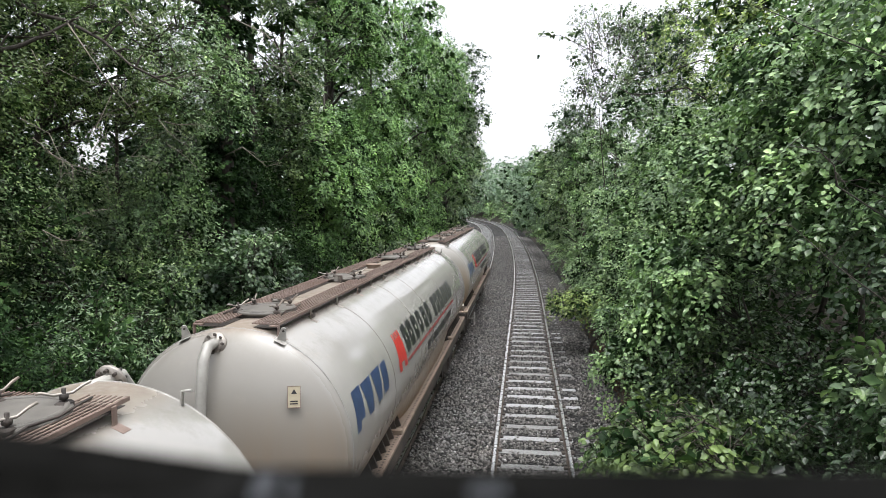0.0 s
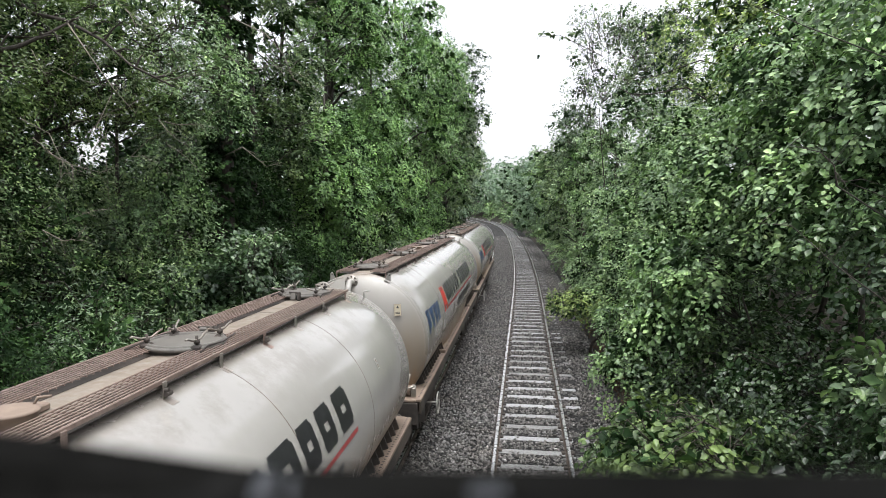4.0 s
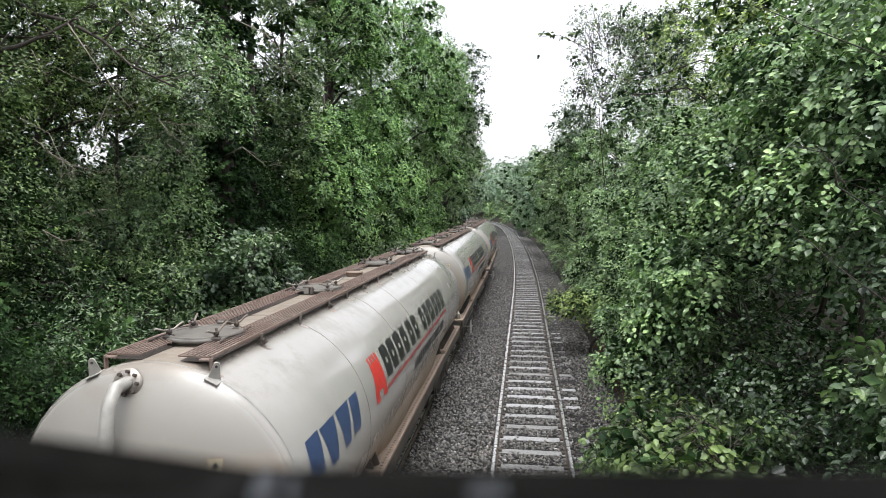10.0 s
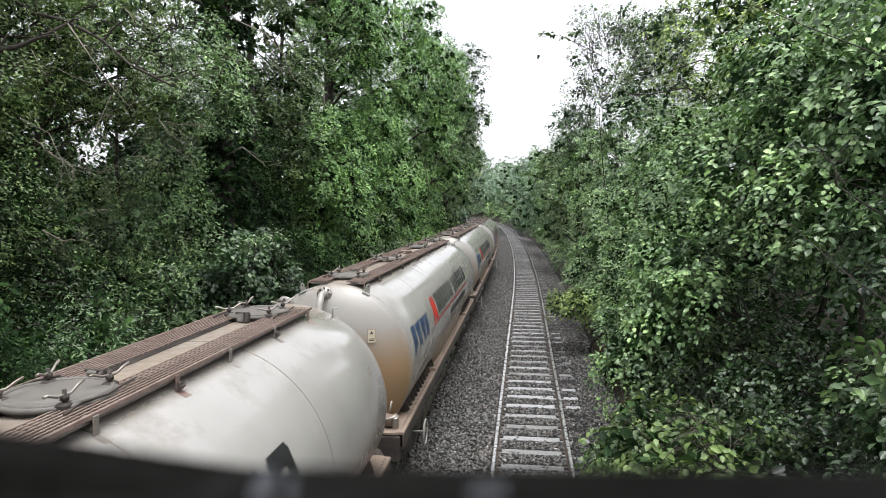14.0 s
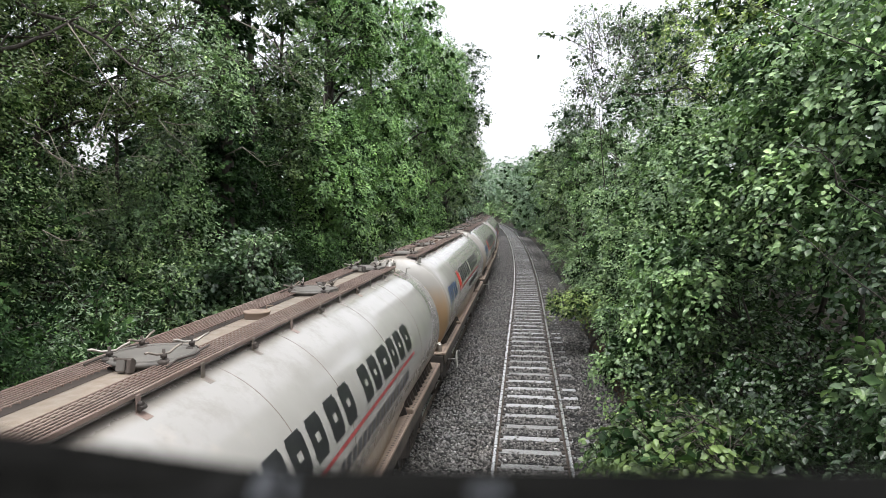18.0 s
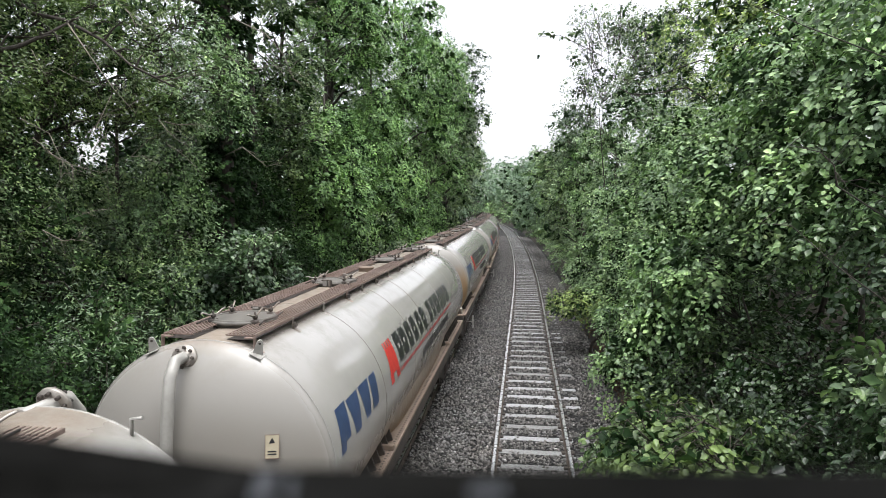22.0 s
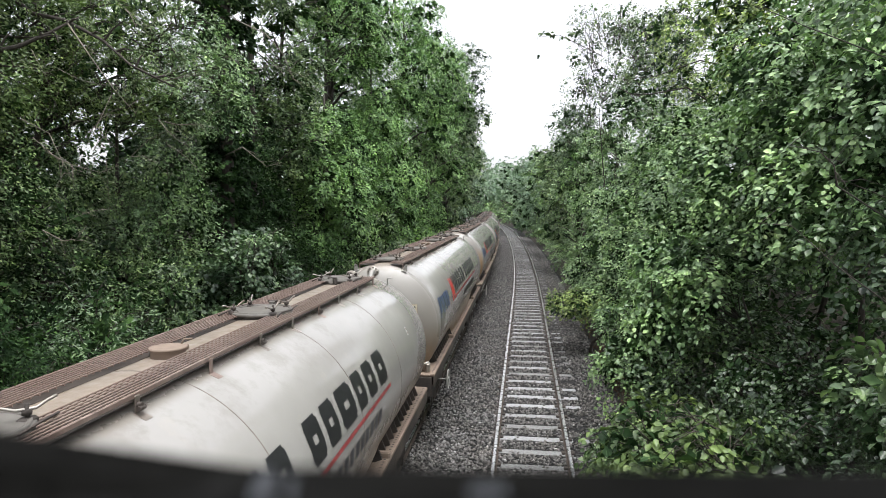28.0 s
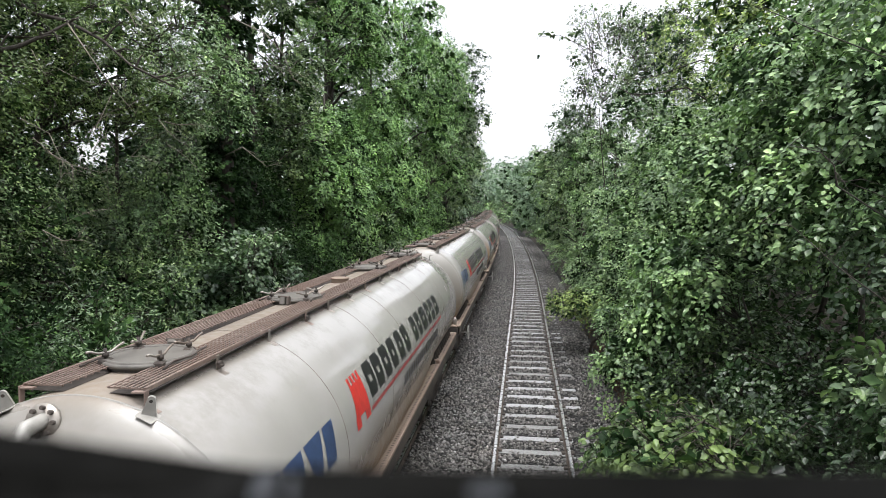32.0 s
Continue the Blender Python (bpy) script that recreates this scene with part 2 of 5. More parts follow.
# ---- mesh building ----
class Build:
    """Collects vertices and faces of one mesh."""

    def __init__(self):
        self.v, self.f, self.s = [], [], []

    def add(self, verts, faces, smooth=False):
        o = len(self.v)
        self.v += [tuple(p) for p in verts]
        self.f += [tuple(i + o for i in f) for f in faces]
        self.s += [smooth] * len(faces)
        return self

    def box(self, c, size, m=None, chamfer=0.0):
        hx, hy, hz = (s / 2 for s in size)
        ch = min(chamfer, hx * 0.9, hy * 0.9, hz * 0.9)
        if ch <= 0:
            p = [(x, y, z) for z in (-hz, hz) for y in (-hy, hy) for x in (-hx, hx)]
            f = [(0, 2, 3, 1), (4, 5, 7, 6), (0, 1, 5, 4), (2, 6, 7, 3), (0, 4, 6, 2), (1, 3, 7, 5)]
        else:
            ring = [(-hx + ch, -hy), (hx - ch, -hy), (hx, -hy + ch), (hx, hy - ch), (hx - ch, hy), (-hx + ch, hy), (-hx, hy - ch), (-hx, -hy + ch)]
            sx, sy = (hx - ch) / hx, (hy - ch) / hy
            p = [(x * sx, y * sy, -hz) for x, y in ring] + [(x, y, -hz + ch) for x, y in ring] + [(x, y, hz - ch) for x, y in ring] + [(x * sx, y * sy, hz) for x, y in ring]
            f = [tuple(range(7, -1, -1)), tuple(range(24, 32))]
            for k in range(3):
                for i in range(8):
                    j = (i + 1) % 8
                    f.append((k * 8 + i, k * 8 + j, k * 8 + 8 + j, k * 8 + 8 + i))
        c = Vector(c)
        pts = [(m @ Vector(q) if m else Vector(q)) + c for q in p]
        return self.add(pts, f)

    def tube(self, pts, radii, n=8, smooth=True, caps=True):
        pts = [Vector(p) for p in pts]
        if not isinstance(radii, (list, tuple)):
            radii = [radii] * len(pts)
        verts, faces = [], []
        side = None
        for i, p in enumerate(pts):
            d = (pts[min(i + 1, len(pts) - 1)] - pts[max(i - 1, 0)]).normalized()
            if side is None:
                side = d.orthogonal().normalized()
            side = (side - d * side.dot(d)).normalized()
            up = d.cross(side)
            for k in range(n):
                a = 2 * math.pi * k / n
                verts.append(p + (side * math.cos(a) + up * math.sin(a)) * radii[i])
        for i in range(len(pts) - 1):
            for k in range(n):
                j = (k + 1) % n
                faces.append((i * n + k, i * n + j, (i + 1) * n + j, (i + 1) * n + k))
        self.add(verts, faces, smooth)
        if caps:
            o = len(self.v) - len(verts)
            self.f += [tuple(o + k for k in range(n - 1, -1, -1)), tuple(o + (len(pts) - 1) * n + k for k in range(n))]
            self.s += [False, False]
        return self

    def lathe(self, profile, axis="y", n=64, c=(0, 0, 0)):
        """profile: (along, radius) pairs."""
        verts, faces = [], []
        for a, r in profile:
            for k in range(n):
                t = 2 * math.pi * k / n
                u, w = r * math.cos(t), r * math.sin(t)
                verts.append(Vector({"x": (a, u, w), "y": (u, a, w), "z": (u, w, a)}[axis]) + Vector(c))
        flip = axis == "y"
        for i in range(len(profile) - 1):
            for k in range(n):
                j = (k + 1) % n
                q = (i * n + k, i * n + j, (i + 1) * n + j, (i + 1) * n + k)
                faces.append(q[::-1] if flip else q)
        return self.add(verts, faces, True)

    def mesh(self, name):
        me = bpy.data.meshes.new(name)
        me.from_pydata([tuple(p) for p in self.v], [], self.f)
        me.polygons.foreach_set("use_smooth", self.s)
        me.update()
        return me


def part(name, built, material, parent, label=""):
    me = built.mesh(name) if isinstance(built, Build) else built
    if material and not me.materials:
        me.materials.append(material)
    ob = new(name, me)
    ob.parent = parent
    return tagged(ob, label)


def thing(name, label, category, group="", kind="", at=None):
    ob = new(name)
    ob.empty_display_size = 0.2
    if at is not None:
        ob.matrix_basis = at
    return tagged(ob, label, category, group, kind)


# ---- the line of the railway ----
def bend(y):
    """How far the line has swung to the left at y."""
    y = np.asarray(y, dtype=float)
    far = np.maximum(y - 150, 0)
    q = np.minimum(y, 150)
    a = np.maximum(q - 32, 0)
    b = np.maximum(q - 90, 0)
    return 0.0006 * a ** 2 + 4.5e-5 * b ** 3 + far * 0.62


def rise(y):
    y = np.asarray(y, dtype=float)
    q = np.minimum(y, 150)
    return 0.00012 * np.maximum(q - 15, 0) ** 2 + np.maximum(y - 150, 0) * 0.012


def line(y, off=0.0):
    """A point on the line at y, off metres to the right of the near track's middle, at rail-foot level."""
    h = 0.5
    s = float((bend(y + h) - bend(y - h)) / (2 * h))
    k = 1 / math.sqrt(1 + s * s)
    return Vector((0.20 - float(bend(y)) + off * k, y + off * s * k, float(rise(y))))


def heading(y):
    s = float(bend(y + 0.5) - bend(y - 0.5))
    return math.atan(s)


FAR_TRACK = -3.36

# ---- ground ----
def height(x, y):
    """Height of the bare ground: a shallow cutting with banks on both sides."""
    u = x - 0.20 + bend(y)
    left = np.clip((-u - 6.2) / 9.0, 0, 1)
    right = np.clip((u - 2.9) / 7.0, 0, 1)
    return rise(y) - 0.30 + 4.6 * left ** 1.2 + 4.2 * right ** 1.2


def make_ground():
    xs = np.concatenate([[-900, -400, -180, -90, -60], np.arange(-44, 44.1, 1.6), [60, 90, 180, 400, 900]])
    ys = np.concatenate([[-700, -300, -120, -60], np.arange(-40, 180, 3.0), [190, 220, 300, 500, 900]])
    X, Y = np.meshgrid(xs, ys)
    Z = height(X, Y)
    Z += 0.10 * np.sin(X * 1.7 + Y * 0.6) * np.cos(Y * 1.3 - X * 0.4) * (np.abs(X + 1.5 + bend(Y)) > 6)
    me = bpy.data.meshes.new("ground")
    w = len(xs)
    faces = [(j * w + i, j * w + i + 1, (j + 1) * w + i + 1, (j + 1) * w + i) for j in range(len(ys) - 1) for i in range(w - 1)]
    me.from_pydata(np.stack([X.ravel(), Y.ravel(), Z.ravel()], 1).tolist(), [], faces)
    me.polygons.foreach_set("use_smooth", [True] * len(faces))
    me.materials.append(SOIL)
    tagged(new("ground", me), "dark soil and leaf litter of the cutting", "ground", kind="structure")


make_ground()


def sweep(section, y0, y1, step, off=0.0, smooth=True):
    """A section of (across, up) points drawn along the line."""
    b = Build()
    ys = np.arange(y0, y1 + step / 2, step)
    verts, faces = [], []
    n = len(section)
    for y in ys:
        for u, z in section:
            p = line(y, off + u)
            verts.append((p.x, p.y, p.z + z))
    for i in range(len(ys) - 1):
        for k in range(n - 1):
            faces.append((i * n + k, i * n + k + 1, (i + 1) * n + k + 1, (i + 1) * n + k))
    return b.add(verts, faces, smooth)


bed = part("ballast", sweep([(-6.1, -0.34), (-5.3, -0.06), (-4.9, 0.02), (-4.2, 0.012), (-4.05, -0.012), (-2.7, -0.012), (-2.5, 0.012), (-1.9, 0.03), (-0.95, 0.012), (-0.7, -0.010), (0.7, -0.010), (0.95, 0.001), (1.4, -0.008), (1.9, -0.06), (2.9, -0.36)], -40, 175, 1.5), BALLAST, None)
tagged(bed, "grey crushed granite ballast under both tracks", "ballast", kind="structure")

SPACING = 0.763


def sleeper_mesh():
    b = Build()
    b.box((0, 0, -0.085), (2.55, 0.255, 0.17), chamfer=0.018)
    me = b.mesh("sleeper")
    me.materials.append(SLEEPER)
    return me


def make_track(name, off, y0, y1, label):
    tr = thing(name, label, "railway track", kind="structure")
    for s in (-0.7525, 0.7525):
        c = off + s
        head = [(-0.034, 0.118), (-0.035, 0.150), (-0.026, 0.160), (0.026, 0.160), (0.035, 0.150), (0.034, 0.118)]
        web = [(-0.066, 0.003), (-0.066, 0.014), (-0.010, 0.032), (-0.010, 0.112), (-0.033, 0.120), (0.033, 0.120), (0.010, 0.112), (0.010, 0.032), (0.066, 0.014), (0.066, 0.003)]
        r = part("rail", sweep(web, y0, y1, 1.2, c, False), RAIL_WEB, tr, "rusty flat-bottom rail with a bright worn head")
        part("rail_head", sweep(head, y0, y1, 1.2, c, False), RAIL_HEAD, r, "bright worn running surface")
    me = sleeper_mesh()
    clips = Build()
    y = y0 + 0.4
    while y < y1 - 0.3:
        p = line(y, off)
        o = part("sleeper", me, None, tr)
        o.matrix_basis = Matrix.Translation((p.x, p.y, p.z + random.uniform(-0.008, 0.006))) @ Matrix.Rotation(heading(y) + random.uniform(-0.01, 0.01), 4, "Z")
        if y < 60:
            for s in (-0.7525, 0.7525):
                for e in (-0.095, 0.095):
                    q = line(y, off + s + e)
                    clips.box((q.x, q.y, q.z + 0.018), (0.085, 0.13, 0.045), chamfer=0.012)
        y += SPACING
    k = part("rail_clips", clips, GEAR, tr, "dark steel rail clips and chairs")
    tagged(k, kind="stuff")
    # fishplates at the joints of the rails
    for s, yj in ((-0.7525, 14.35), (0.7525, 14.5), (-0.7525, 32.6), (0.7525, 32.7)):
        for e in (-0.032, 0.032):
            q = line(yj, off + s + e)
            part("fishplate", Build().box((0, 0, 0), (0.022, 0.46, 0.085), chamfer=0.006), RAIL_WEB, tr).matrix_basis = Matrix.Translation((q.x, q.y, q.z + 0.072))
    return tr


# ---- the cement wagon ----
TR, TZ, TL = 1.343, 2.49, TANK_LENGTH          # tank radius, height of its middle, length between end seams
DISH = 0.46


def dish_profile(sign, y0):
    out = []
    for i in range(15):
        a = i / 14
        r = TR * math.cos(a * math.pi / 2) if i < 14 else 0.001
        out.append((y0 + sign * DISH * (1 - (r / TR) ** 2.6) ** 0.75, r))
    return out


def patch(y0, y1, a0, a1, lift=0.004, n=6, shear=0.0, trim=None):
    """A piece of vinyl that hugs the flank of the tank: y0..y1 along it, a0..a1 degrees above its middle."""
    b = Build()
    verts, faces = [], []
    r = TR + lift
    for i in range(n + 1):
        t = radians(a0 + (a1 - a0) * i / n)
        f0, f1 = (trim(i / n) if trim else (0.0, 1.0))
        sh = shear * i / n
        for e in (f0, f1):
            verts.append((r * math.cos(t), y0 + (y1 - y0) * e + sh, TZ + r * math.sin(t)))
    for i in range(n):
        faces.append((2 * i, 2 * i + 1, 2 * i + 3, 2 * i + 2))
    return b.add(verts, faces, True)


def build_wagon():
    w = thing("cement_tank_wagon", "cream cement tank wagon with rusty roof walkways and dirty ends", "railway wagon", "wagons of the cement train")
    tank = part("tank", Build().lathe(dish_profile(-1, 0.0)[::-1] + [(TL * i / 12, TR) for i in range(1, 12)] + dish_profile(1, TL), n=80, c=(0, 0, TZ)), TANK, w, "glossy cream tank barrel with dished ends, brown dirt below")
    for y in (0.0, 2.3, 4.6, 6.0, 8.3, 10.55, TL):
        wd = 0.009 if 0 < y < TL else 0.011
        pr = [(y - wd, TR - 0.002), (y - wd * 0.5, TR + 0.004), (y + wd * 0.5, TR + 0.004), (y + wd, TR - 0.002)]
        part("weld_seam", Build().lathe(pr, n=72, c=(0, 0, TZ)), SEAM_RUST if 0 < y < TL else SEAM, tank)
    for a in (-9.4,):
        part("weld_seam", patch(0.02 if a > 0 else 3.2, TL - 0.02 if a > 0 else 9.6, a, a + 0.35, lift=0.003, n=1), SEAM, tank)
    # deep belly between the bogies
    b = Build()
    rows = []
    ys = [2.9, 3.5, 4.2, 5.3, 6.4, 7.5, 8.6, 9.3, 9.9]
    ks = [0.0, 0.55, 0.9, 1.0, 0.93, 1.0, 0.9, 0.55, 0.0]
    for y, k in zip(ys, ks):
        lo = TZ - TR - 0.30 * k
        rows.append([(x * (1 if abs(x) < 0.9 else 0.985), y, z) for x, z in ((1.27, 2.10), (1.30 - 0.10 * (1 - k), 1.90), (1.16 - 0.25 * (1 - k), 1.45), (0.62, lo + 0.12), (0, lo), (-0.62, lo + 0.12), (-1.16 + 0.25 * (1 - k), 1.45), (-1.30 + 0.10 * (1 - k), 1.90), (-1.27, 2.10))])
    m = len(rows[0])
    b.add([p for r in rows for p in r], [(i * m + k, (i + 1) * m + k, (i + 1) * m + k + 1, i * m + k + 1) for i in range(len(rows) - 1) for k in range(m - 1)], True)
    part("hopper_belly", b, TANK, tank, "dirty discharge belly under the tank")
    # walkways along the crown
    for s in (1, -1):
        # Dark sheet below the bars, added to stand in for shade in the gaps.
        wk = part("walkway", Build().box((s * 0.325, TL / 2 - 0.2, 3.822), (0.29, 12.3, 0.004)), GEAR, w, "rusty open grating walkway on the tank roof, over a dark sheet for gap shade")
        for i in range(8):
            part("tread", Build().box((s * (0.185 + 0.0405 * i), TL / 2 - 0.2, 3.877), (0.0135, 12.36, 0.007)), GRATING, wk)
        rungs = Build()
        for i in range(154):
            rungs.box((s * 0.325, 0.09 + i * 0.08, 3.867), (0.30, 0.010, 0.010))
        tagged(part("grating", rungs, GRATING, wk, "thin cross bars of the grating"), kind="stuff")
        part("edge_bar", Build().box((s * 0.484, TL / 2 - 0.2, 3.866), (0.008, 12.36, 0.030)), GRATING, wk, "rusty edge angle of the walkway")
        for i, y in enumerate((0.06, 1.12, 2.26, 3.40, 4.30, 5.30, 6.35, 7.40, 8.30, 9.25, 10.15, 11.20, 12.25)):
            z0 = TZ + math.sqrt(TR ** 2 - 0.52 ** 2)
            bb = Build().box((s * 0.492, y, (z0 + 3.868) / 2), (0.012, 0.055, 3.868 - z0), chamfer=0.004)
            bb.box((s * 0.44, y, 3.852), (0.10, 0.05, 0.012))
            bb.box((s * 0.535, y, z0 - 0.012), (0.10, 0.085, 0.012), Matrix.Rotation(s * 0.40, 3, "Y"))
            br = part("walkway_bracket", bb, STEEL if i % 3 else GRATING, w, "small upright bracket")
            if i % 2:
                part("bolt", Build().tube([(s * 0.48, y, 3.80), (s * 0.53, y, 3.80)], 0.022, 6).tube([(s * 0.52, y - 0.03, 3.775), (s * 0.52, y + 0.04, 3.775)], 0.02, 6), GEAR, br, "rusty clamp bolt")
    # filling hatches between the walkways: y of the middle, and on which side the hinge sits
    for y, hs in ((0.93, 1), (4.42, -1), (8.62, 1), (11.93, -1)):
        zt, cx0 = 3.815, -0.02
        h = part("filling_hatch", Build().lathe([(zt - 0.12, 0.33), (zt + 0.050, 0.33), (zt + 0.052, 0.375), (zt + 0.078, 0.375), (zt + 0.086, 0.355), (zt + 0.092, 0.16), (zt + 0.094, 0.001)], "z", 36, (cx0, y, 0)), HATCH, w, "round dusty filling hatch lid")
        part("lid_rim", Build().lathe([(zt + 0.080, 0.355), (zt + 0.100, 0.352), (zt + 0.100, 0.325), (zt + 0.086, 0.322)], "z", 36, (cx0, y, 0)), HATCH, h)
        for k, (dx, dy) in enumerate(((0.24, -0.24), (-0.26, -0.22), (-0.25, 0.22), (0.22, 0.24))):
            cx, cy = cx0 + dx, y + dy
            cl = Build().box((cx, cy, zt + 0.075), (0.085, 0.11, 0.05), Matrix.Rotation(0.6 * dx, 3, "Z"), 0.012)
            cl.tube([(cx, cy, zt + 0.05), (cx, cy, zt + 0.185)], 0.014, 8).lathe([(zt + 0.115, 0.001), (zt + 0.115, 0.030), (zt + 0.15, 0.030), (zt + 0.15, 0.001)], "z", 6, (cx, cy, 0))
            c = part("clamp", cl, GEAR, h, "black clamp bolt")
            a = (1.25, 0.9, 1.6, 1.05)[k] + 0.2 * hs
            u, v = math.cos(a), math.sin(a)
            wing = [(cx - 0.16 * u, cy - 0.16 * v, zt + 0.175), (cx - 0.13 * u, cy - 0.13 * v, zt + 0.178), (cx - 0.06 * u, cy - 0.06 * v, zt + 0.150), (cx + 0.05 * u, cy + 0.05 * v, zt + 0.148),
                    (cx + 0.11 * u, cy + 0.11 * v, zt + 0.185), (cx + 0.16 * u, cy + 0.16 * v, zt + 0.205)]
            part("wing_handle", Build().tube(wing, 0.0105, 7), STEEL, c, "pale bent wing handle")
        for e in (1, -1):
            lv = [(cx0 + e * 0.36, y - 0.40, zt + 0.075), (cx0 + e * 0.33, y - 0.20, zt + 0.092), (cx0 + e * 0.37, y, zt + 0.085), (cx0 + e * 0.35, y + 0.20, zt + 0.095), (cx0 + e * 0.30, y + 0.40, zt + 0.08)]
            part("lid_lever", Build().tube(lv, 0.009, 6), GEAR, h, "thin bent lever bar beside the lid")
        yh = y + hs * 0.40
        tilt_h = Matrix.Rotation(hs * 0.25, 3, "X")
        part("hinge", Build().box((cx0 - 0.03, yh, zt + 0.08), (0.08, 0.05, 0.11), tilt_h, 0.010), HATCH, h, "dusty upright hinge block")
        part("hinge_pin", Build().tube([(cx0 - 0.09, yh, zt + 0.13), (cx0 + 0.07, yh, zt + 0.13)], 0.014, 8).box((cx0 + 0.05, yh, zt + 0.075), (0.035, 0.09, 0.12), tilt_h, 0.010), GEAR, h, "dark hinge pin")
    part("vent", Build().lathe([(3.80, 0.15), (3.895, 0.15), (3.90, 0.163), (3.915, 0.163), (3.92, 0.14), (3.922, 0.001)], "z", 24, (0, 6.52, 0)).box((0, 6.73, 3.86), (0.10, 0.14, 0.05), chamfer=0.01).tube([(0.06, 6.64, 3.915), (0.07, 6.66, 3.955), (0.12, 6.72, 3.95)], 0.010, 6), DECK, w, "dusty round vent on the tank roof")
    # pipes down both ends
    for y, s in ((0.0, -1), (TL, 1)):
        def fy(r):
            return y + s * DISH * (1 - min(1, r / TR) ** 2.6) ** 0.75
        x0 = -0.13
        top = TZ + (1.15 if s < 0 else 1.235)
        pts = [(x0, y - s * 0.10, top + 0.06), (x0, fy(1.12) + s * 0.12, top + 0.055), (x0, fy(1.02) + s * 0.16, top - 0.08), (x0, fy(0.85) + s * 0.13, top - 0.30)]
        pts += [(x0, fy(r) + s * 0.10, TZ + r) for r in (0.55, 0.2)] + [(x0, fy(0.0) + s * 0.10, TZ - 0.2), (x0, fy(0.5) + s * 0.10, TZ - 0.75), (x0 + 0.1, y + s * 0.36, 1.75)]
        pp = part("end_pipe", Build().tube(pts, 0.057, 14), PIPE_PAINT, w, "cream pipe running down the tank end")
        fl = Build().lathe([(0, 0.001), (0, 0.128), (0.03, 0.128), (0.03, 0.001)], "y", 24)
        me = fl.mesh("flange")
        f = part("flange", me, STEEL, pp, "bolted steel flange")
        f.matrix_basis = Matrix.Translation((x0, fy(1.12) - s * 0.03, top + 0.055)) @ Matrix.Rotation(s * 0.30, 4, "X")
        for k in range(8):
            a = k * math.pi / 4
            bo = part("bolt", Build().tube([(0, -0.03, 0), (0, 0.065, 0)], 0.016, 6), GEAR, pp)
            bo.matrix_basis = f.matrix_basis @ Matrix.Translation((0.096 * math.cos(a), 0, 0.096 * math.sin(a)))
        for e in ((-0.55, 0.55) if s < 0 else ()):
            z0 = TZ + math.sqrt(TR ** 2 - e ** 2)
            out = [(-0.062, -0.05), (0.062, -0.05), (0.032, 0.095), (0.024, 0.130), (0.009, 0.142), (-0.009, 0.142), (-0.024, 0.130), (-0.032, 0.095)]
            n = len(out)
            face = Matrix.Translation((e, y + s * 0.005, z0)) @ Matrix.Rotation(0.42, 4, "Z") @ Matrix.Rotation(e * 0.35, 4, "Y") @ Matrix.Rotation(-s * 0.16, 4, "X")
            lug = Build().add([face @ Vector((dx, dy, dz)) for dy in (-0.012, 0.012) for dx, dz in out], [tuple(range(n)), tuple(range(2 * n - 1, n - 1, -1))] + [(k, n + k, n + (k + 1) % n, (k + 1) % n) for k in range(n)])
            lean = Matrix.Rotation(e * 0.78, 3, "Y") @ Matrix.Rotation(-s * 0.14, 3, "X")
            lug.box((e, y + s * 0.015, z0 - 0.008), (0.14, 0.13, 0.008), lean, 0.003)
            lg = part("lifting_lug", lug, PIPE_PAINT, w, "welded triangular lifting lug")
            # Dark plug paints the shade inside the hole.
            part("shackle_hole", Build().tube([face @ Vector((0, -0.0135, 0.105)), face @ Vector((0, 0.0135, 0.105))], 0.013, 10), GEAR, lg)
        if s > 0:
            part("corner_bracket", Build().tube([(0.62, y - 0.04, TZ + 1.17), (0.62, y - 0.04, TZ + 1.30), (0.70, y - 0.04, TZ + 1.31)], 0.014, 6), PIPE_PAINT, w, "small bent bracket")
        # end platform
        yc = y + s * (-1.27 if s < 0 else -1.42)
        hs = 0.70 if s < 0 else 0.40
        pl = part("end_platform", Build().box((0, yc, 1.575), (2.42, 4.05 if s < 0 else 3.75, 0.05), chamfer=0.01), DECK, w, "dust-covered steel deck at the wagon end")
        part("headstock", Build().box((0, y + s * hs, 1.33), (2.50, 0.12, 0.42), chamfer=0.015), GEAR, w, "dark steel headstock")
        for e in (1, -1):
            # Ribs coloured dark, partly standing in for shadows under the tank.
            for i in range(12):
                yy = y - s * (0.25 + 0.27 * i)
                part("saddle_rib", Build().box((e * 0.99, yy, 1.80), (0.34, 0.040, 0.46), Matrix.Rotation(-e * 0.35, 3, "Y")), GEAR, pl, "upright saddle rib, dark to take in its shadow")
            part("saddle", Build().box((e * 0.78, yc - s * 0.1, 1.75), (0.10, 3.5, 0.32), Matrix.Rotation(-e * 0.6, 3, "Y")), DECK, pl)
            # buffers
            bf = part("buffer", Build().lathe([(-0.27, 0.12), (0, 0.12), (0.20, 0.11), (0.21, 0.075), (0.34, 0.075), (0.345, 0.22), (0.375, 0.22), (0.39, 0.12), (0.392, 0.001)], "y", 20), GEAR, w, "black round side buffer")
            bf.matrix_basis = Matrix.Translation((e * 0.865, y + s * (hs + 0.06 + (0.25 if s > 0 else 0.0)), 1.22)) @ (Matrix.Identity(4) if s > 0 else Matrix.Rotation(math.pi, 4, "Z"))
        part("coupling_hook", Build().tube([(0, y + s * 0.72, 1.22), (0, y + s * 0.95, 1.22), (0, y + s * 1.02, 1.30)], 0.05, 8), GEAR, w)
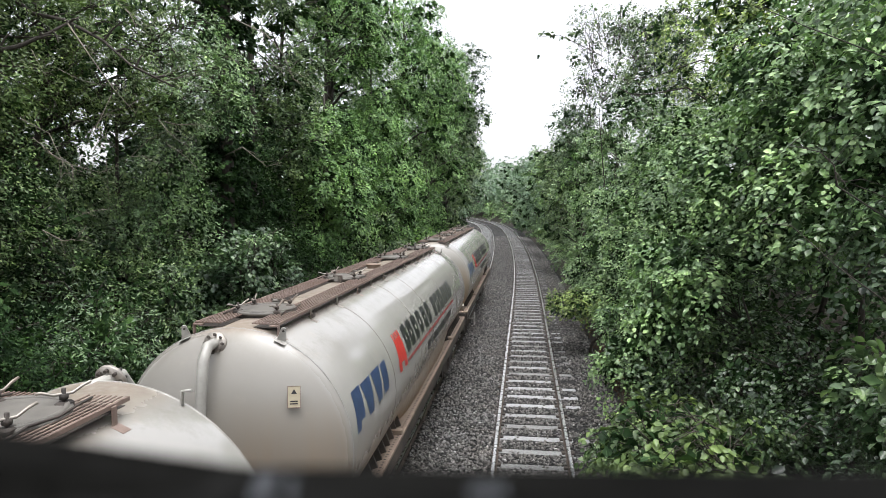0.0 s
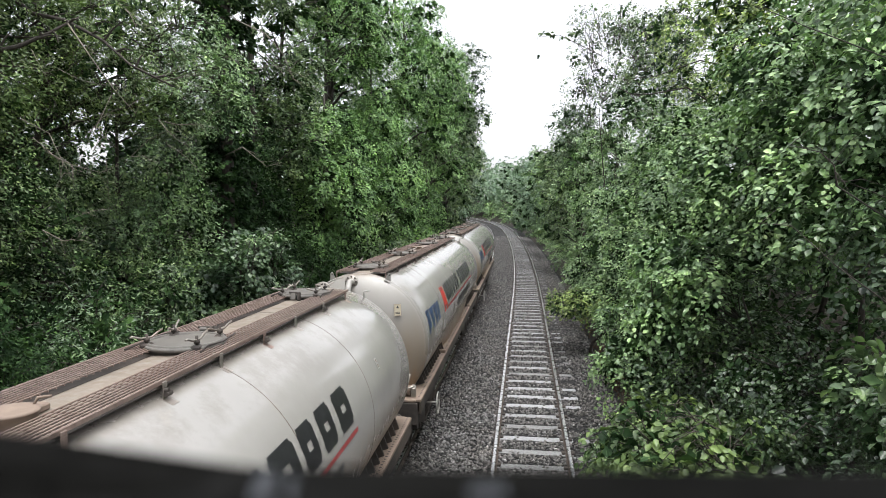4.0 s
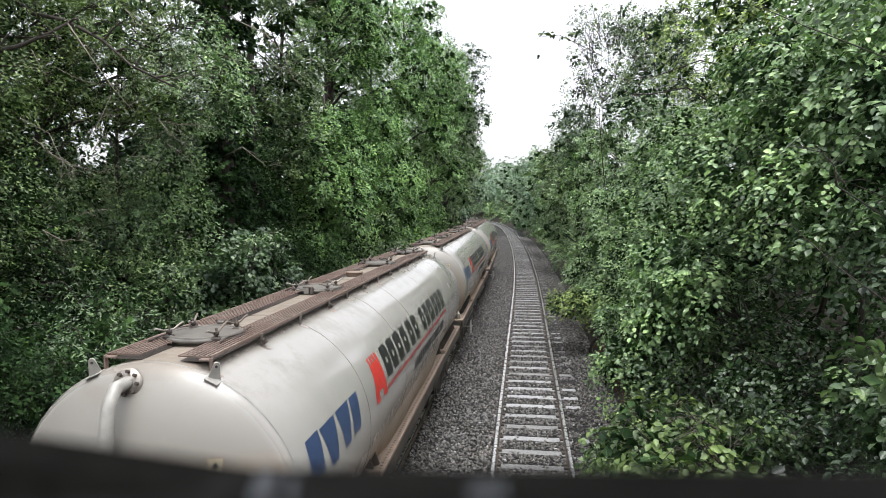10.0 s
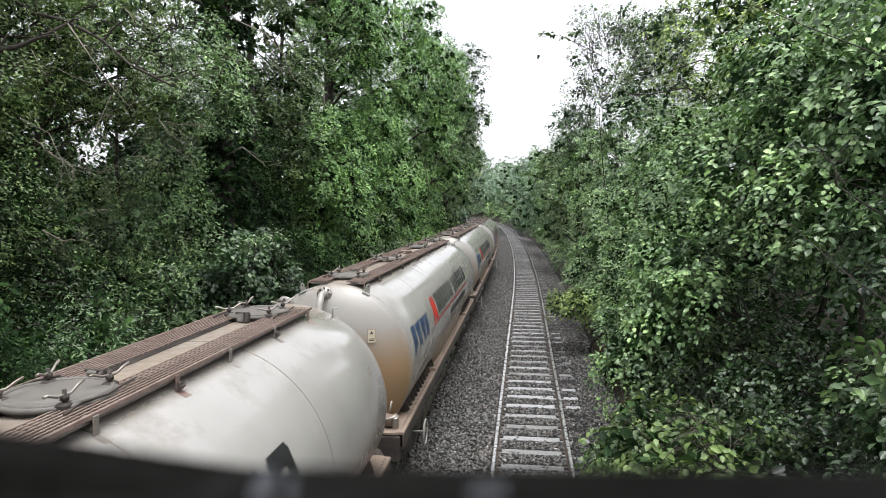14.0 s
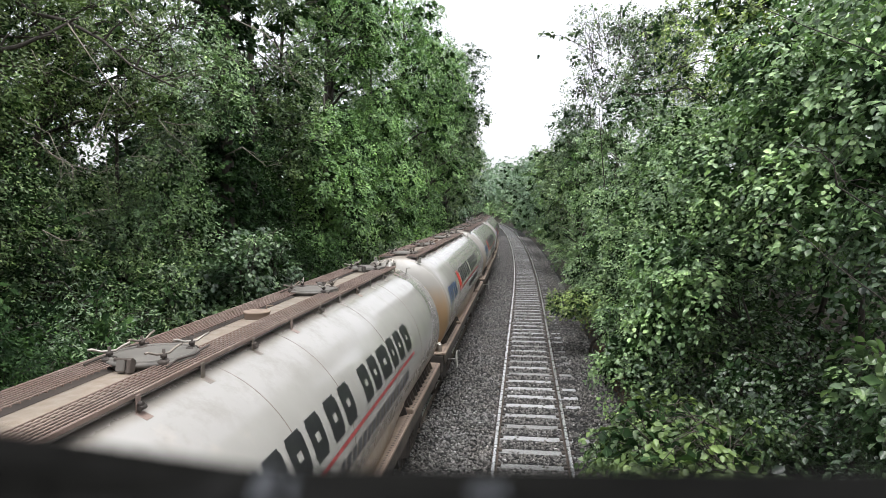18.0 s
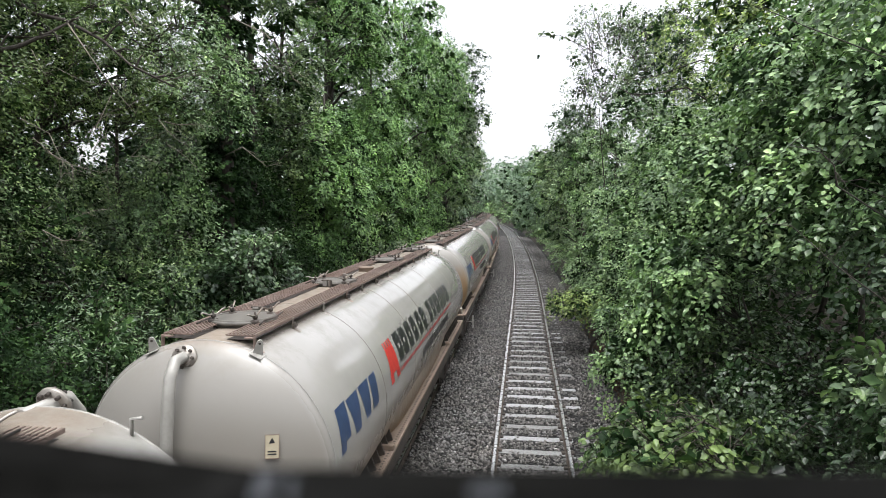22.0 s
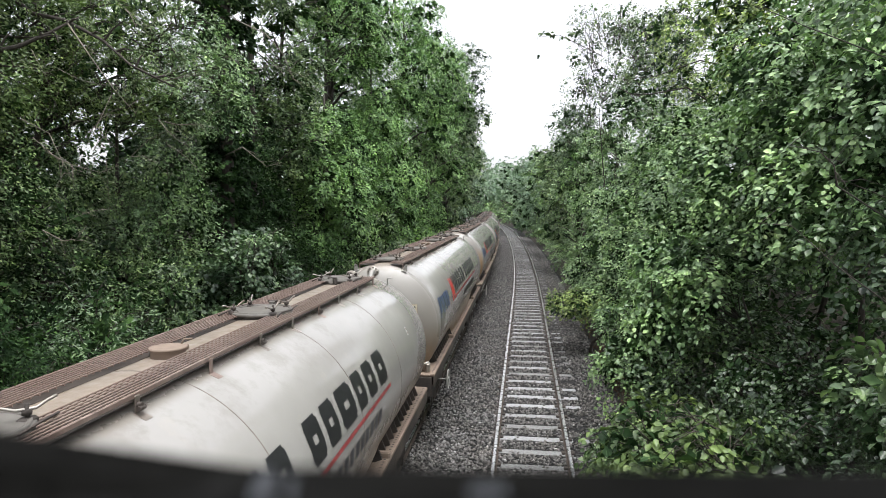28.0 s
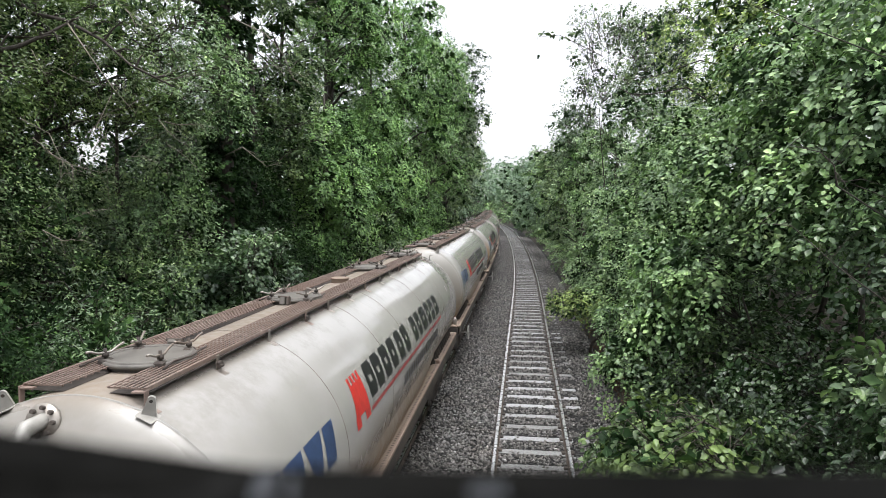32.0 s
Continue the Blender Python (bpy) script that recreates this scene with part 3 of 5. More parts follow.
        part("brake_hose", Build().tube([(0.38, y + s * 0.74, 1.30), (0.40, y + s * 0.95, 1.18), (0.42, y + s * 1.05, 0.92), (0.30, y + s * 1.12, 0.80)], 0.028, 8), GEAR, w)
        # cross pipe with a pale coupling
        if s > 0:
            continue
        cp = part("discharge_pipe", Build().tube([(-0.2, y + s * 0.28, 1.86), (0.55, y + s * 0.40, 1.76), (1.10, y + s * 0.52, 1.70)], 0.10, 12), DECK, w, "dusty discharge pipe lying on the deck")
        bb = Build().box((0.92, y + s * 0.455, 1.71), (0.06, 0.27, 0.27), Matrix.Rotation(0.2, 3, "Z"), 0.02)
        bb.box((1.13, y + s * 0.50, 1.69), (0.10, 0.22, 0.22), Matrix.Rotation(0.2, 3, "Z"), 0.03)
        bb.tube([(1.0, y + s * 0.40, 1.72), (1.04, y + s * 0.36, 1.98)], 0.018, 6).tube([(0.88, y + s * 0.62, 1.70), (1.18, y + s * 0.68, 1.84)], 0.022, 6)
        part("hose_coupling", bb, STEEL, cp, "pale worn hose coupling with levers")
        part("pipe_flange", Build().tube([(0.48, y + s * 0.39, 1.77), (0.53, y + s * 0.40, 1.765)], 0.15, 14).tube([(0.57, y + s * 0.405, 1.76), (0.60, y + s * 0.41, 1.757)], 0.15, 14), DECK, cp, "dusty bolted pipe flange")
        part("valve", Build().box((0.76, y + s * 0.435, 1.745), (0.16, 0.20, 0.24), Matrix.Rotation(0.2, 3, "Z"), 0.03).tube([(0.76, y + s * 0.435, 1.86), (0.76, y + s * 0.435, 1.98)], 0.022, 8).tube([(0.70, y + s * 0.55, 1.985), (0.80, y + s * 0.30, 1.985)], 0.016, 6), GEAR, cp, "dark stop valve with a lever")
        hz = Build().tube([(0.86, y + s * 0.80, 1.24), (0.90, y + s * 0.98, 1.16), (0.98, y + s * 1.08, 1.02)], 0.045, 10).tube([(0.96, y + s * 1.05, 1.05), (1.03, y + s * 1.13, 0.96)], 0.075, 10)
        hz.box((1.02, y + s * 1.10, 1.03), (0.05, 0.14, 0.05), Matrix.Rotation(0.4, 3, "X"), 0.012)
        part("hose_end", hz, STEEL, cp, "pale hanging hose end with a claw")
        # low handrail on the deck
        part("deck_handrail", Build().tube([(1.05, y - s * 0.15, 1.60), (1.05, y - s * 0.15, 1.98), (1.05, y - s * 0.65, 1.98), (1.05, y - s * 0.65, 1.60)], 0.016, 6), PIPE_PAINT, w, "small bent handrail")
    for e in (1, -1):
        part("side_walkway", Build().box((e * 1.02, TL / 2 - 0.16, 1.592), (0.36, TL + 1.0, 0.02), chamfer=0.004), DECK, w, "dust-covered narrow side walkway")
    # side sills with a row of holes
    for e in (1, -1):
        si = part("side_sill", Build().box((e * 1.25, TL / 2 - 0.15, 1.575), (0.12, TL + 1.14, 0.056), chamfer=0.01), DECK, w, "long dusty side sill of the underframe")
        part("sill_web", Build().box((e * 1.292, TL / 2 - 0.15, 1.447), (0.025, TL + 1.14, 0.20)).box((e * 1.255, TL / 2 - 0.15, 1.345), (0.10, TL + 1.14, 0.02)), SILL, si, "dark dirty web under the sill")
        if e > 0:
            holes = Build()
            for i in range(150):
                y = -0.55 + i * 0.093
                # Flat dark discs on the sill paint the shade inside its holes.
                holes.lathe([(1.6045, 0.022), (1.6047, 0.001)], "z", 6, (e * 1.245, y, 0))
            tagged(part("sill_holes", holes, GEAR, si, "row of small dark discs drawn as drain holes"), kind="stuff")
        part("sill_gusset", Build().box((e * 1.18, 2.95, 1.64), (0.26, 0.10, 0.10), chamfer=0.02), DECK, w)
        part("sill_gusset", Build().box((e * 1.18, 9.85, 1.64), (0.26, 0.10, 0.10), chamfer=0.02), DECK, w)
    # brake handwheel on the flank
    hw = Build()
    ring = [(1.44, 0.62 + 0.21 * math.cos(a), 1.13 + 0.21 * math.sin(a)) for a in [k * math.pi / 12 for k in range(25)]]
    hw.tube(ring, 0.017, 6)
    for k in range(3):
        a = k * math.pi / 3
        hw.tube([(1.43, 0.62 - 0.2 * math.cos(a), 1.13 - 0.2 * math.sin(a)), (1.43, 0.62 + 0.2 * math.cos(a), 1.13 + 0.2 * math.sin(a))], 0.011, 5)
    hw.tube([(1.44, 0.62, 1.13), (1.20, 0.62, 1.13)], 0.02, 6)
    part("brake_handwheel", hw, PIPE_PAINT, w, "white-painted brake handwheel")
    # bogies
    for yb in (1.75, TL - 1.75):
        bg_ = part("bogie", Build().box((0, yb, 0.86), (1.9, 0.42, 0.30), chamfer=0.03).box((0, yb, 1.10), (0.7, 0.6, 0.3)), GEAR, w, "dark two-axle bogie")
        for e in (1, -1):
            sf = Build()
            sf.add([(e * 0.98 + dx, yb + dy, dz) for dx in (-0.05, 0.05) for dy, dz in ((-1.3, 0.70), (-1.2, 0.86), (-0.5, 0.92), (0.5, 0.92), (1.2, 0.86), (1.3, 0.70), (1.2, 0.56), (0.75, 0.58), (0.4, 0.42), (-0.4, 0.42), (-0.75, 0.58), (-1.2, 0.56))],
                   [tuple(range(12)), tuple(range(23, 11, -1))] + [(i, 12 + i, 12 + (i + 1) % 12, (i + 1) % 12) for i in range(12)])
            part("side_frame", sf, GEAR, bg_)
            for k in range(3):
                part("spring", Build().lathe([(0.50 + 0.05 * j, 0.06 + 0.015 * (j % 2)) for j in range(8)], "z", 10, (e * 0.98, yb + (k - 1) * 0.17, 0)), GEAR, bg_)
        for ya in (yb - 1.0, yb + 1.0):
            ax = part("wheelset", Build().tube([(-1.05, ya, 0.58), (1.05, ya, 0.58)], 0.075, 10), GEAR, bg_)
            for e in (1, -1):
                part("wheel", Build().lathe([(-0.06, 0.001), (-0.06, 0.36), (-0.07, 0.42), (0.05, 0.425), (0.06, 0.45), (0.08, 0.45), (0.08, 0.001)] if e < 0 else [(-0.08, 0.001), (-0.08, 0.45), (-0.06, 0.45), (-0.05, 0.425), (0.07, 0.42), (0.06, 0.36), (0.06, 0.001)], "x", 28, (e * 0.755, ya, 0.58)), GEAR, ax)
    # painted marks on the flank, drawn as plain slotted blocks
    def block(y0, y1, a0=13.0, a1=31.2):
        def slot(q):
            return (0.0, 1.0) if 0.10 < q < 0.90 else (0.10, 0.92)
        low, high = a0 + (a1 - a0) * 0.40, a0 + (a1 - a0) * 0.60
        m = part("black_mark", patch(y0, y1, a0, low, shear=0.02, trim=lambda q: (0.0, 1.0) if q > 0.2 else (0.08, 0.94)), BLACK, w, "black block of lettering")
        part("bar", patch(y0 + 0.02, y0 + 0.02 + (y1 - y0) * 0.34, low, high, n=2), BLACK, m)
        part("bar", patch(y1 + 0.02 - (y1 - y0) * 0.34, y1 + 0.02, low, high, n=2), BLACK, m)
        part("bar", patch(y0 + 0.02, y1 + 0.02, high, a1, shear=0.02, trim=lambda q: (0.0, 1.0) if q < 0.8 else (0.06, 0.92)), BLACK, m)

    for y0, y1 in ((3.43, 3.79), (3.86, 4.22), (4.33, 4.70), (4.82, 5.18), (5.36, 5.72), (5.85, 6.22), (6.66, 7.02), (7.14, 7.50), (7.62, 8.14), (8.26, 8.62), (8.75, 9.13), (9.28, 9.72)):
        block(y0, y1)
    part("red_stripe", patch(3.36, 9.80, 7.2, 9.3), RED_DULL, w, "long dull red stripe")
    yy = 5.41
    while yy < 9.2:
        part("small_mark", patch(yy, yy + 0.15, -4.8, 2.6, shear=0.02), BLACK, w, "small dark block of lettering")
        yy += 0.225
    em = part("red_mark", patch(2.68, 3.30, 11.5, 27.0, trim=lambda q: (0.22 * q ** 0.6, 0.98 - 0.03 * q), n=10), RED, w, "tapering red tower emblem")
    for y0, y1 in ((2.68, 2.86), (3.08, 3.29)):
        part("red_mark_foot", patch(y0, y1, 6.6, 11.5, n=3), RED, em)
    for k in range(4):
        part("red_mark_top", patch(2.82 + 0.125 * k, 2.89 + 0.125 * k, 27.0, 31.2, n=2), RED, em)
    for y0, y1, a0, a1, sh, lo in ((0.16, 0.40, 5.5, 24.8, 0.16, 0.3), (0.40, 0.60, 9.0, 24.8, 0.06, 0.2), (0.66, 1.10, 6.6, 24.0, 0.04, 0.5), (1.12, 1.56, 6.8, 24.0, 0.08, 0.55), (1.58, 1.88, 7.2, 23.6, 0.12, 0.05)):
        part("blue_mark", patch(y0, y1, a0, a1, shear=sh, trim=lambda q, lo=lo: (lo * 0.55 * (1 - q), 1 - lo * 0.45 * (1 - q)), n=8), BLUE, w, "blue block of a company mark")
    # warning plate on the near end
    sg = part("warning_plate", Build().box((0, 0, 0), (0.135, 0.006, 0.225)), YELLOW, w, "small yellow electrical warning plate")
    tilt = Matrix.Translation((0.76, -0.342, 3.06)) @ Matrix.Rotation(0.277, 4, "Z") @ Matrix.Rotation(-0.217, 4, "X")
    sg.matrix_basis = tilt
    tri = Build().add([(-0.030, -0.006, 0.03), (0.030, -0.006, 0.03), (0, -0.006, 0.082)], [(0, 1, 2)])
    part("hazard_triangle", tri, BLACK, sg, "black hazard triangle")
    part("plate_border", Build().box((0, -0.004, 0.1095), (0.135, 0.004, 0.006)).box((0, -0.004, -0.1095), (0.135, 0.004, 0.006)).box((-0.0645, -0.004, 0), (0.006, 0.004, 0.213)).box((0.0645, -0.004, 0), (0.006, 0.004, 0.213)), GRATING, sg, "thin dark border")
    part("print_bar", Build().box((0, -0.005, -0.045), (0.08, 0.004, 0.012)).box((0, -0.005, -0.07), (0.08, 0.004, 0.012)), BLACK, sg)
    dp = part("data_panel", patch(11.16, 11.24, 22.0, 28.4, n=3), PIPE_PAINT, w, "small pale printed panel")
    for a in (22.8, 25.8):
        part("print_bar", patch(11.18, 11.225, a, a + 1.8, lift=0.007, n=2), GRATING, dp)
    return w

# ---- foliage ----


# gaps in the wood where the sky comes through, carved along the camera's lines of sight: from, to, radius at both ends
VIEW_GAPS = [(np.array(a), np.array(b), r0, r1) for a, b, r0, r1 in (
    ((-7.0, 9.6, 6.05), (-24.0, 33.0, 7.9), 0.28, 0.85),
    ((-6.6, 9.6, 7.15), (-20.0, 29.2, 11.2), 0.22, 0.75))]


def keep_clear(P):
    """Leaves stay out of the space that the trains sweep."""
    u = P[:, 0] - 0.20 + bend(P[:, 1])
    g = height(P[:, 0], P[:, 1])
    inside = (u > -5.35) & (u < 0.62) & (P[:, 2] < 4.7 + rise(P[:, 1]))
    near = (np.abs(P[:, 0]) < 0.9) & (np.abs(P[:, 1]) < 1.6)
    bridge = (P[:, 1] < 0.9) & (P[:, 1] > -5.0)
    ok = ~inside & ~near & ~bridge & (P[:, 2] > g + 0.02)
    for a, b, r0, r1 in VIEW_GAPS:
        d = b - a
        q = np.clip((P - a) @ d / (d @ d), 0, 1)
        off = np.linalg.norm(P - a - q[:, None] * d, axis=1)
        ragged = 1 + 0.35 * np.sin(P[:, 2] * 9 + P[:, 0] * 4) * np.cos(P[:, 1] * 7)
        ok &= (off > (r0 + (r1 - r0) * q) * ragged) | (np.sin(P[:, 0] * 91 + P[:, 1] * 57 + P[:, 2] * 73) > 0.86)
    return ok


def unit(a):
    return a / np.maximum(np.linalg.norm(a, axis=1, keepdims=True), 1e-6)


def leaves_mesh(name, C, D, N, L, ratio, fine):
    """Leaves as folded blades: centre, direction, normal, length."""
    S = unit(np.cross(N, D))
    N = unit(np.cross(D, S))
    L = L[:, None]
    W = L * ratio
    n = len(C)
    if fine == 2:
        prof = ((-0.5, 0.0, 0.0), (-0.34, 0.30, 0.09), (-0.08, 0.47, 0.15), (0.18, 0.41, 0.12), (0.38, 0.20, 0.02), (0.5, 0.0, -0.12))
        right = [C + D * L * a + S * W * b + N * W * c for a, b, c in prof]
        left = [C + D * L * a - S * W * b + N * W * c for a, b, c in prof[1:5]]
        pts = np.stack(right + left[::-1], 1)
        k, idx = 10, np.array([0, 1, 2, 3, 4, 5, 0, 5, 6, 7, 8, 9])
    elif fine:
        pts = np.stack([C - D * L * 0.5, C - D * L * 0.16 + S * W * 0.46 + N * W * 0.16, C + D * L * 0.2 + S * W * 0.40 + N * W * 0.12, C + D * L * 0.5 - N * L * 0.10,
                        C + D * L * 0.2 - S * W * 0.40 + N * W * 0.12, C - D * L * 0.16 - S * W * 0.46 + N * W * 0.16], 1)
        k, idx = 6, np.array([0, 1, 2, 3, 0, 3, 4, 5])
    else:
        pts = np.stack([C - D * L * 0.5, C + S * W * 0.5 + N * W * 0.15, C + D * L * 0.5, C - S * W * 0.5 + N * W * 0.15], 1)
        k, idx = 4, np.array([0, 1, 2, 0, 2, 3])
    me = bpy.data.meshes.new(name)
    me.vertices.add(n * k)
    me.vertices.foreach_set("co", pts.astype(np.float32).ravel())
    loops = (np.arange(n)[:, None] * k + idx[None, :]).ravel()
    me.loops.add(len(loops))
    me.loops.foreach_set("vertex_index", loops.astype(np.int32))
    per = {2: 6, 1: 4, 0: 3}[int(fine)]
    me.polygons.add(n * 2)
    me.polygons.foreach_set("loop_start", np.arange(0, n * 2 * per, per, dtype=np.int32))
    me.update(calc_edges=True)
    return me


def foliage(name, lobes, count, size, mat, parent, label="", ratio=0.62, fine=False, spray=16, reach=0.42, hollow=0.45, flat=0.55, gaps=0.0, gap_scale=1.0, tilt=0.25, outward=0.35, seed=1):
    """A crown of sprays of leaves filling lobes (x, y, z, rx, ry, rz), denser towards their skin, with open gaps."""
    r = np.random.default_rng(seed)
    lobes = np.array(lobes, dtype=float)
    area = (lobes[:, 3] * lobes[:, 4] + lobes[:, 3] * lobes[:, 5] + lobes[:, 4] * lobes[:, 5])
    m = int(count / spray * 1.25)
    pick = r.choice(len(lobes), m, p=area / area.sum())
    d = unit(r.normal(size=(m, 3)))
    rad = hollow + (1 - hollow) * r.random(m) ** 0.6
    rad *= 1 + 0.16 * np.sin(d[:, 0] * 5 + pick) * np.cos(d[:, 2] * 6 + d[:, 1] * 4)
    off = d * rad[:, None] * lobes[pick, 3:]
    C = lobes[pick, :3] + off
    if gaps:
        G = C * gap_scale
        w = np.sin(G[:, 0] * 1.9 + seed) + np.sin(G[:, 1] * 1.6 + seed * 2.1) + np.sin(G[:, 2] * 2.3 + seed * 0.7) + np.sin((G[:, 0] + G[:, 1]) * 3.7 + G[:, 2] * 3.1)
        open_to = w > -2.0 + 2.6 * gaps - r.random(m)
        C, d = C[open_to], d[open_to]
    out = unit(d * np.array([1, 1, 0.35]) + np.array([0, 0, -0.12]) + r.normal(size=(len(C), 3)) * 0.35)
    k = spray
    t = r.random((len(C), k))
    # each spray lies in one plane that turns to the open sky over the track
    to_sky = np.zeros_like(out)
    to_sky[:, 0] = np.where(C[:, 0] > 0.20 - bend(C[:, 1]), -tilt, tilt)
    to_sky[:, 2] = 1.0
    N0 = unit(to_sky + out * outward + r.normal(size=out.shape) * 0.8 * flat)
    out = unit(out - N0 * np.sum(out * N0, 1, keepdims=True) * 0.8)
    side = unit(np.cross(out, N0) + 1e-3)
    sg = np.where(np.arange(k) % 2 == 0, 1.0, -1.0)[None, :] * (0.35 + 0.65 * r.random((len(C), k)))
    P = C[:, None, :] + out[:, None, :] * (t * reach)[:, :, None] + side[:, None, :] * (sg * reach * 0.42)[:, :, None]
    P[:, :, 2] += r.normal(size=t.shape) * reach * 0.10 - (t ** 2) * reach * 0.12
    D = out[:, None, :] * 0.55 + side[:, None, :] * (np.sign(sg) * 0.75)[:, :, None] + r.normal(size=P.shape) * 0.35
    D[:, :, 2] -= 0.15
    N = N0[:, None, :] + r.normal(size=P.shape) * 0.42 * flat
    P, D, N = P.reshape(-1, 3), unit(D.reshape(-1, 3)), unit(N.reshape(-1, 3))
    ok = keep_clear(P)
    P, D, N = P[ok], D[ok], N[ok]
    L = size * (0.55 + 0.75 * r.random(len(P)))
    me = leaves_mesh(name, P, D, N, L, ratio, fine)
    ob = part(name, me, mat, parent, label)
    return ob


def branches(name, base, top, radius, lobes, parent, mat, seed=1, twigs=10, lean=0.40, twig_r=0.02):
    """A tapered trunk with limbs that reach into the lobes and thin twigs off them."""
    r = random.Random(seed)
    b = Build()
    base, top = Vector(base), Vector(top)
    n = 7
    pts = [base.lerp(top, i / n) + Vector((r.uniform(-lean, lean), r.uniform(-lean, lean), 0)) * (0.5 if 0 < i else 0) for i in range(n + 1)]
    pts[0] = base - Vector((0, 0, 0.3))
    b.tube(pts, [radius * (1.25 if i == 0 else 1 - 0.8 * i / n) for i in range(n + 1)], 9)
    for lx, ly, lz, rx, ry, rz in lobes:
        goal = Vector((lx, ly, lz + rz * 0.3))
        h = min(max((lz - rz * 0.8 - base.z) / max(0.5, top.z - base.z), 0.12), 0.9)
        a = base.lerp(top, h)
        mid = a.lerp(goal, 0.5) + Vector((r.uniform(-0.3, 0.3), r.uniform(-0.3, 0.3), 0.25 * (goal - a).length * 0.4))
        rr = radius * (1 - 0.75 * h) * 0.55
        b.tube([a, mid, goal], [rr, rr * 0.6, rr * 0.2], 6)
        for k in range(twigs):
            s = mid.lerp(goal, r.random())
            e = Vector((lx + r.uniform(-1, 1) * rx, ly + r.uniform(-1, 1) * ry, lz + r.uniform(-0.9, 0.95) * rz))
            m2 = s.lerp(e, 0.55) + Vector((r.uniform(-0.15, 0.15), r.uniform(-0.15, 0.15), r.uniform(0.0, 0.3)))
            b.tube([s, m2, e], [twig_r, twig_r * 0.7, twig_r * 0.3], 4, caps=False)
    return part(name, b, mat, parent)


def tree(kind, label, base, h, radius, lobes, count, size, mat, seed, bark=None, ratio=0.62, fine=False, group="", twigs=10, twig_r=0.02, crown="crown", lean=0.4, inner=0.0, **kw):
    bx, by = base
    gz = float(height(np.array(bx), np.array(by)))
    t = thing(kind, label, "shrub" if "shrub" in kind or "bush" in kind else "tree", group, at=Matrix.Translation((bx, by, gz)))
    ob = branches("trunk" if h > 3 else "stem", (bx, by, gz), (bx + 0.2, by + 0.2, gz + h), radius, lobes, t, bark or BARK_DARK, seed, twigs, lean, twig_r)
    ob.matrix_parent_inverse = Matrix.Translation((-bx, -by, -gz))
    cr = foliage(crown, lobes, count, size, mat, t, ratio=ratio, fine=fine, seed=seed, **kw)
    cr.matrix_parent_inverse = Matrix.Translation((-bx, -by, -gz))
    # Core leaves coloured dark to paint shade inside the crown.
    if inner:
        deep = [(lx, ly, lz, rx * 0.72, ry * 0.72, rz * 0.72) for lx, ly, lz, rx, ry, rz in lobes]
        dn = foliage("inner_crown", deep, count * inner, size * 1.7, LEAF_DARK_SHADE, t, "inner leaves coloured dark to deepen the shade", seed=seed + 500, hollow=0.1, reach=0.35, flat=0.9)
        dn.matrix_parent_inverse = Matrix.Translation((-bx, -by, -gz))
    return t


def lobes_in(c, r, n, size, seed, bottom=None):
    """n lobes spread through an ellipsoid."""
    q = random.Random(seed)
    out = []
    for i in range(n):
        a = i * 2.39996 + q.random()
        v = 1 - 2 * (i + 0.5) / n
        s = math.sqrt(max(0, 1 - abs(v) ** 3))
        k = q.uniform(0.45, 0.85)
        m = size * q.uniform(0.75, 1.25)
        out.append((c[0] + r[0] * k * s * math.cos(a), c[1] + r[1] * k * s * math.sin(a), c[2] + r[2] * k * v, r[0] * m, r[1] * m, min(r[2], 1.6 * r[0]) * m * 0.72))
    return out

# ---- the woods ----
HAZELS = "hazel bushes on the bank"
TREES = "trees beside the railway"
SHRUBS = "shrubs beside the train"


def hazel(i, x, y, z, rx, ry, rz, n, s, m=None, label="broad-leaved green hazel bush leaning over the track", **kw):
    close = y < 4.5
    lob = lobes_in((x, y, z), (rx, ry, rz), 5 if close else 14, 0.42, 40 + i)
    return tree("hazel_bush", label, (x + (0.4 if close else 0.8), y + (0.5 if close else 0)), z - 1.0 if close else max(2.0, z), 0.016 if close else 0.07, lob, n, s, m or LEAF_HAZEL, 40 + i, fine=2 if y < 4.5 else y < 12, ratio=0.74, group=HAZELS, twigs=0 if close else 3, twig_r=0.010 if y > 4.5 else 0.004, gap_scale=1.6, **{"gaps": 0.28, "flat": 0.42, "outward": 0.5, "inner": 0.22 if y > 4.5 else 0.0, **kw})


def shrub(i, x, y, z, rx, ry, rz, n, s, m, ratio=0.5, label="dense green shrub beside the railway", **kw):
    lob = lobes_in((x, y, z), (rx, ry, rz), 12, 0.42, 90 + i)
    return tree("lineside_shrub", label, (x - 0.3, y), 2.2, 0.05, lob, n, s, m, 90 + i, ratio=ratio, group=SHRUBS, twigs=4, twig_r=0.010, gap_scale=2.0, **{"gaps": 0.32, "inner": 0.20, **kw})


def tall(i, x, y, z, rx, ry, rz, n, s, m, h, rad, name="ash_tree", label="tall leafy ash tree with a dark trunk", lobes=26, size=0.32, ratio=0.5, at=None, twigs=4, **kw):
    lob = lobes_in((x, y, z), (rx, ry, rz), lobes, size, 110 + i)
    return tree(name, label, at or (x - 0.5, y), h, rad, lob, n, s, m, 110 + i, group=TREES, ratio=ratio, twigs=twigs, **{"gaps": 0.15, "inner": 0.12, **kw})


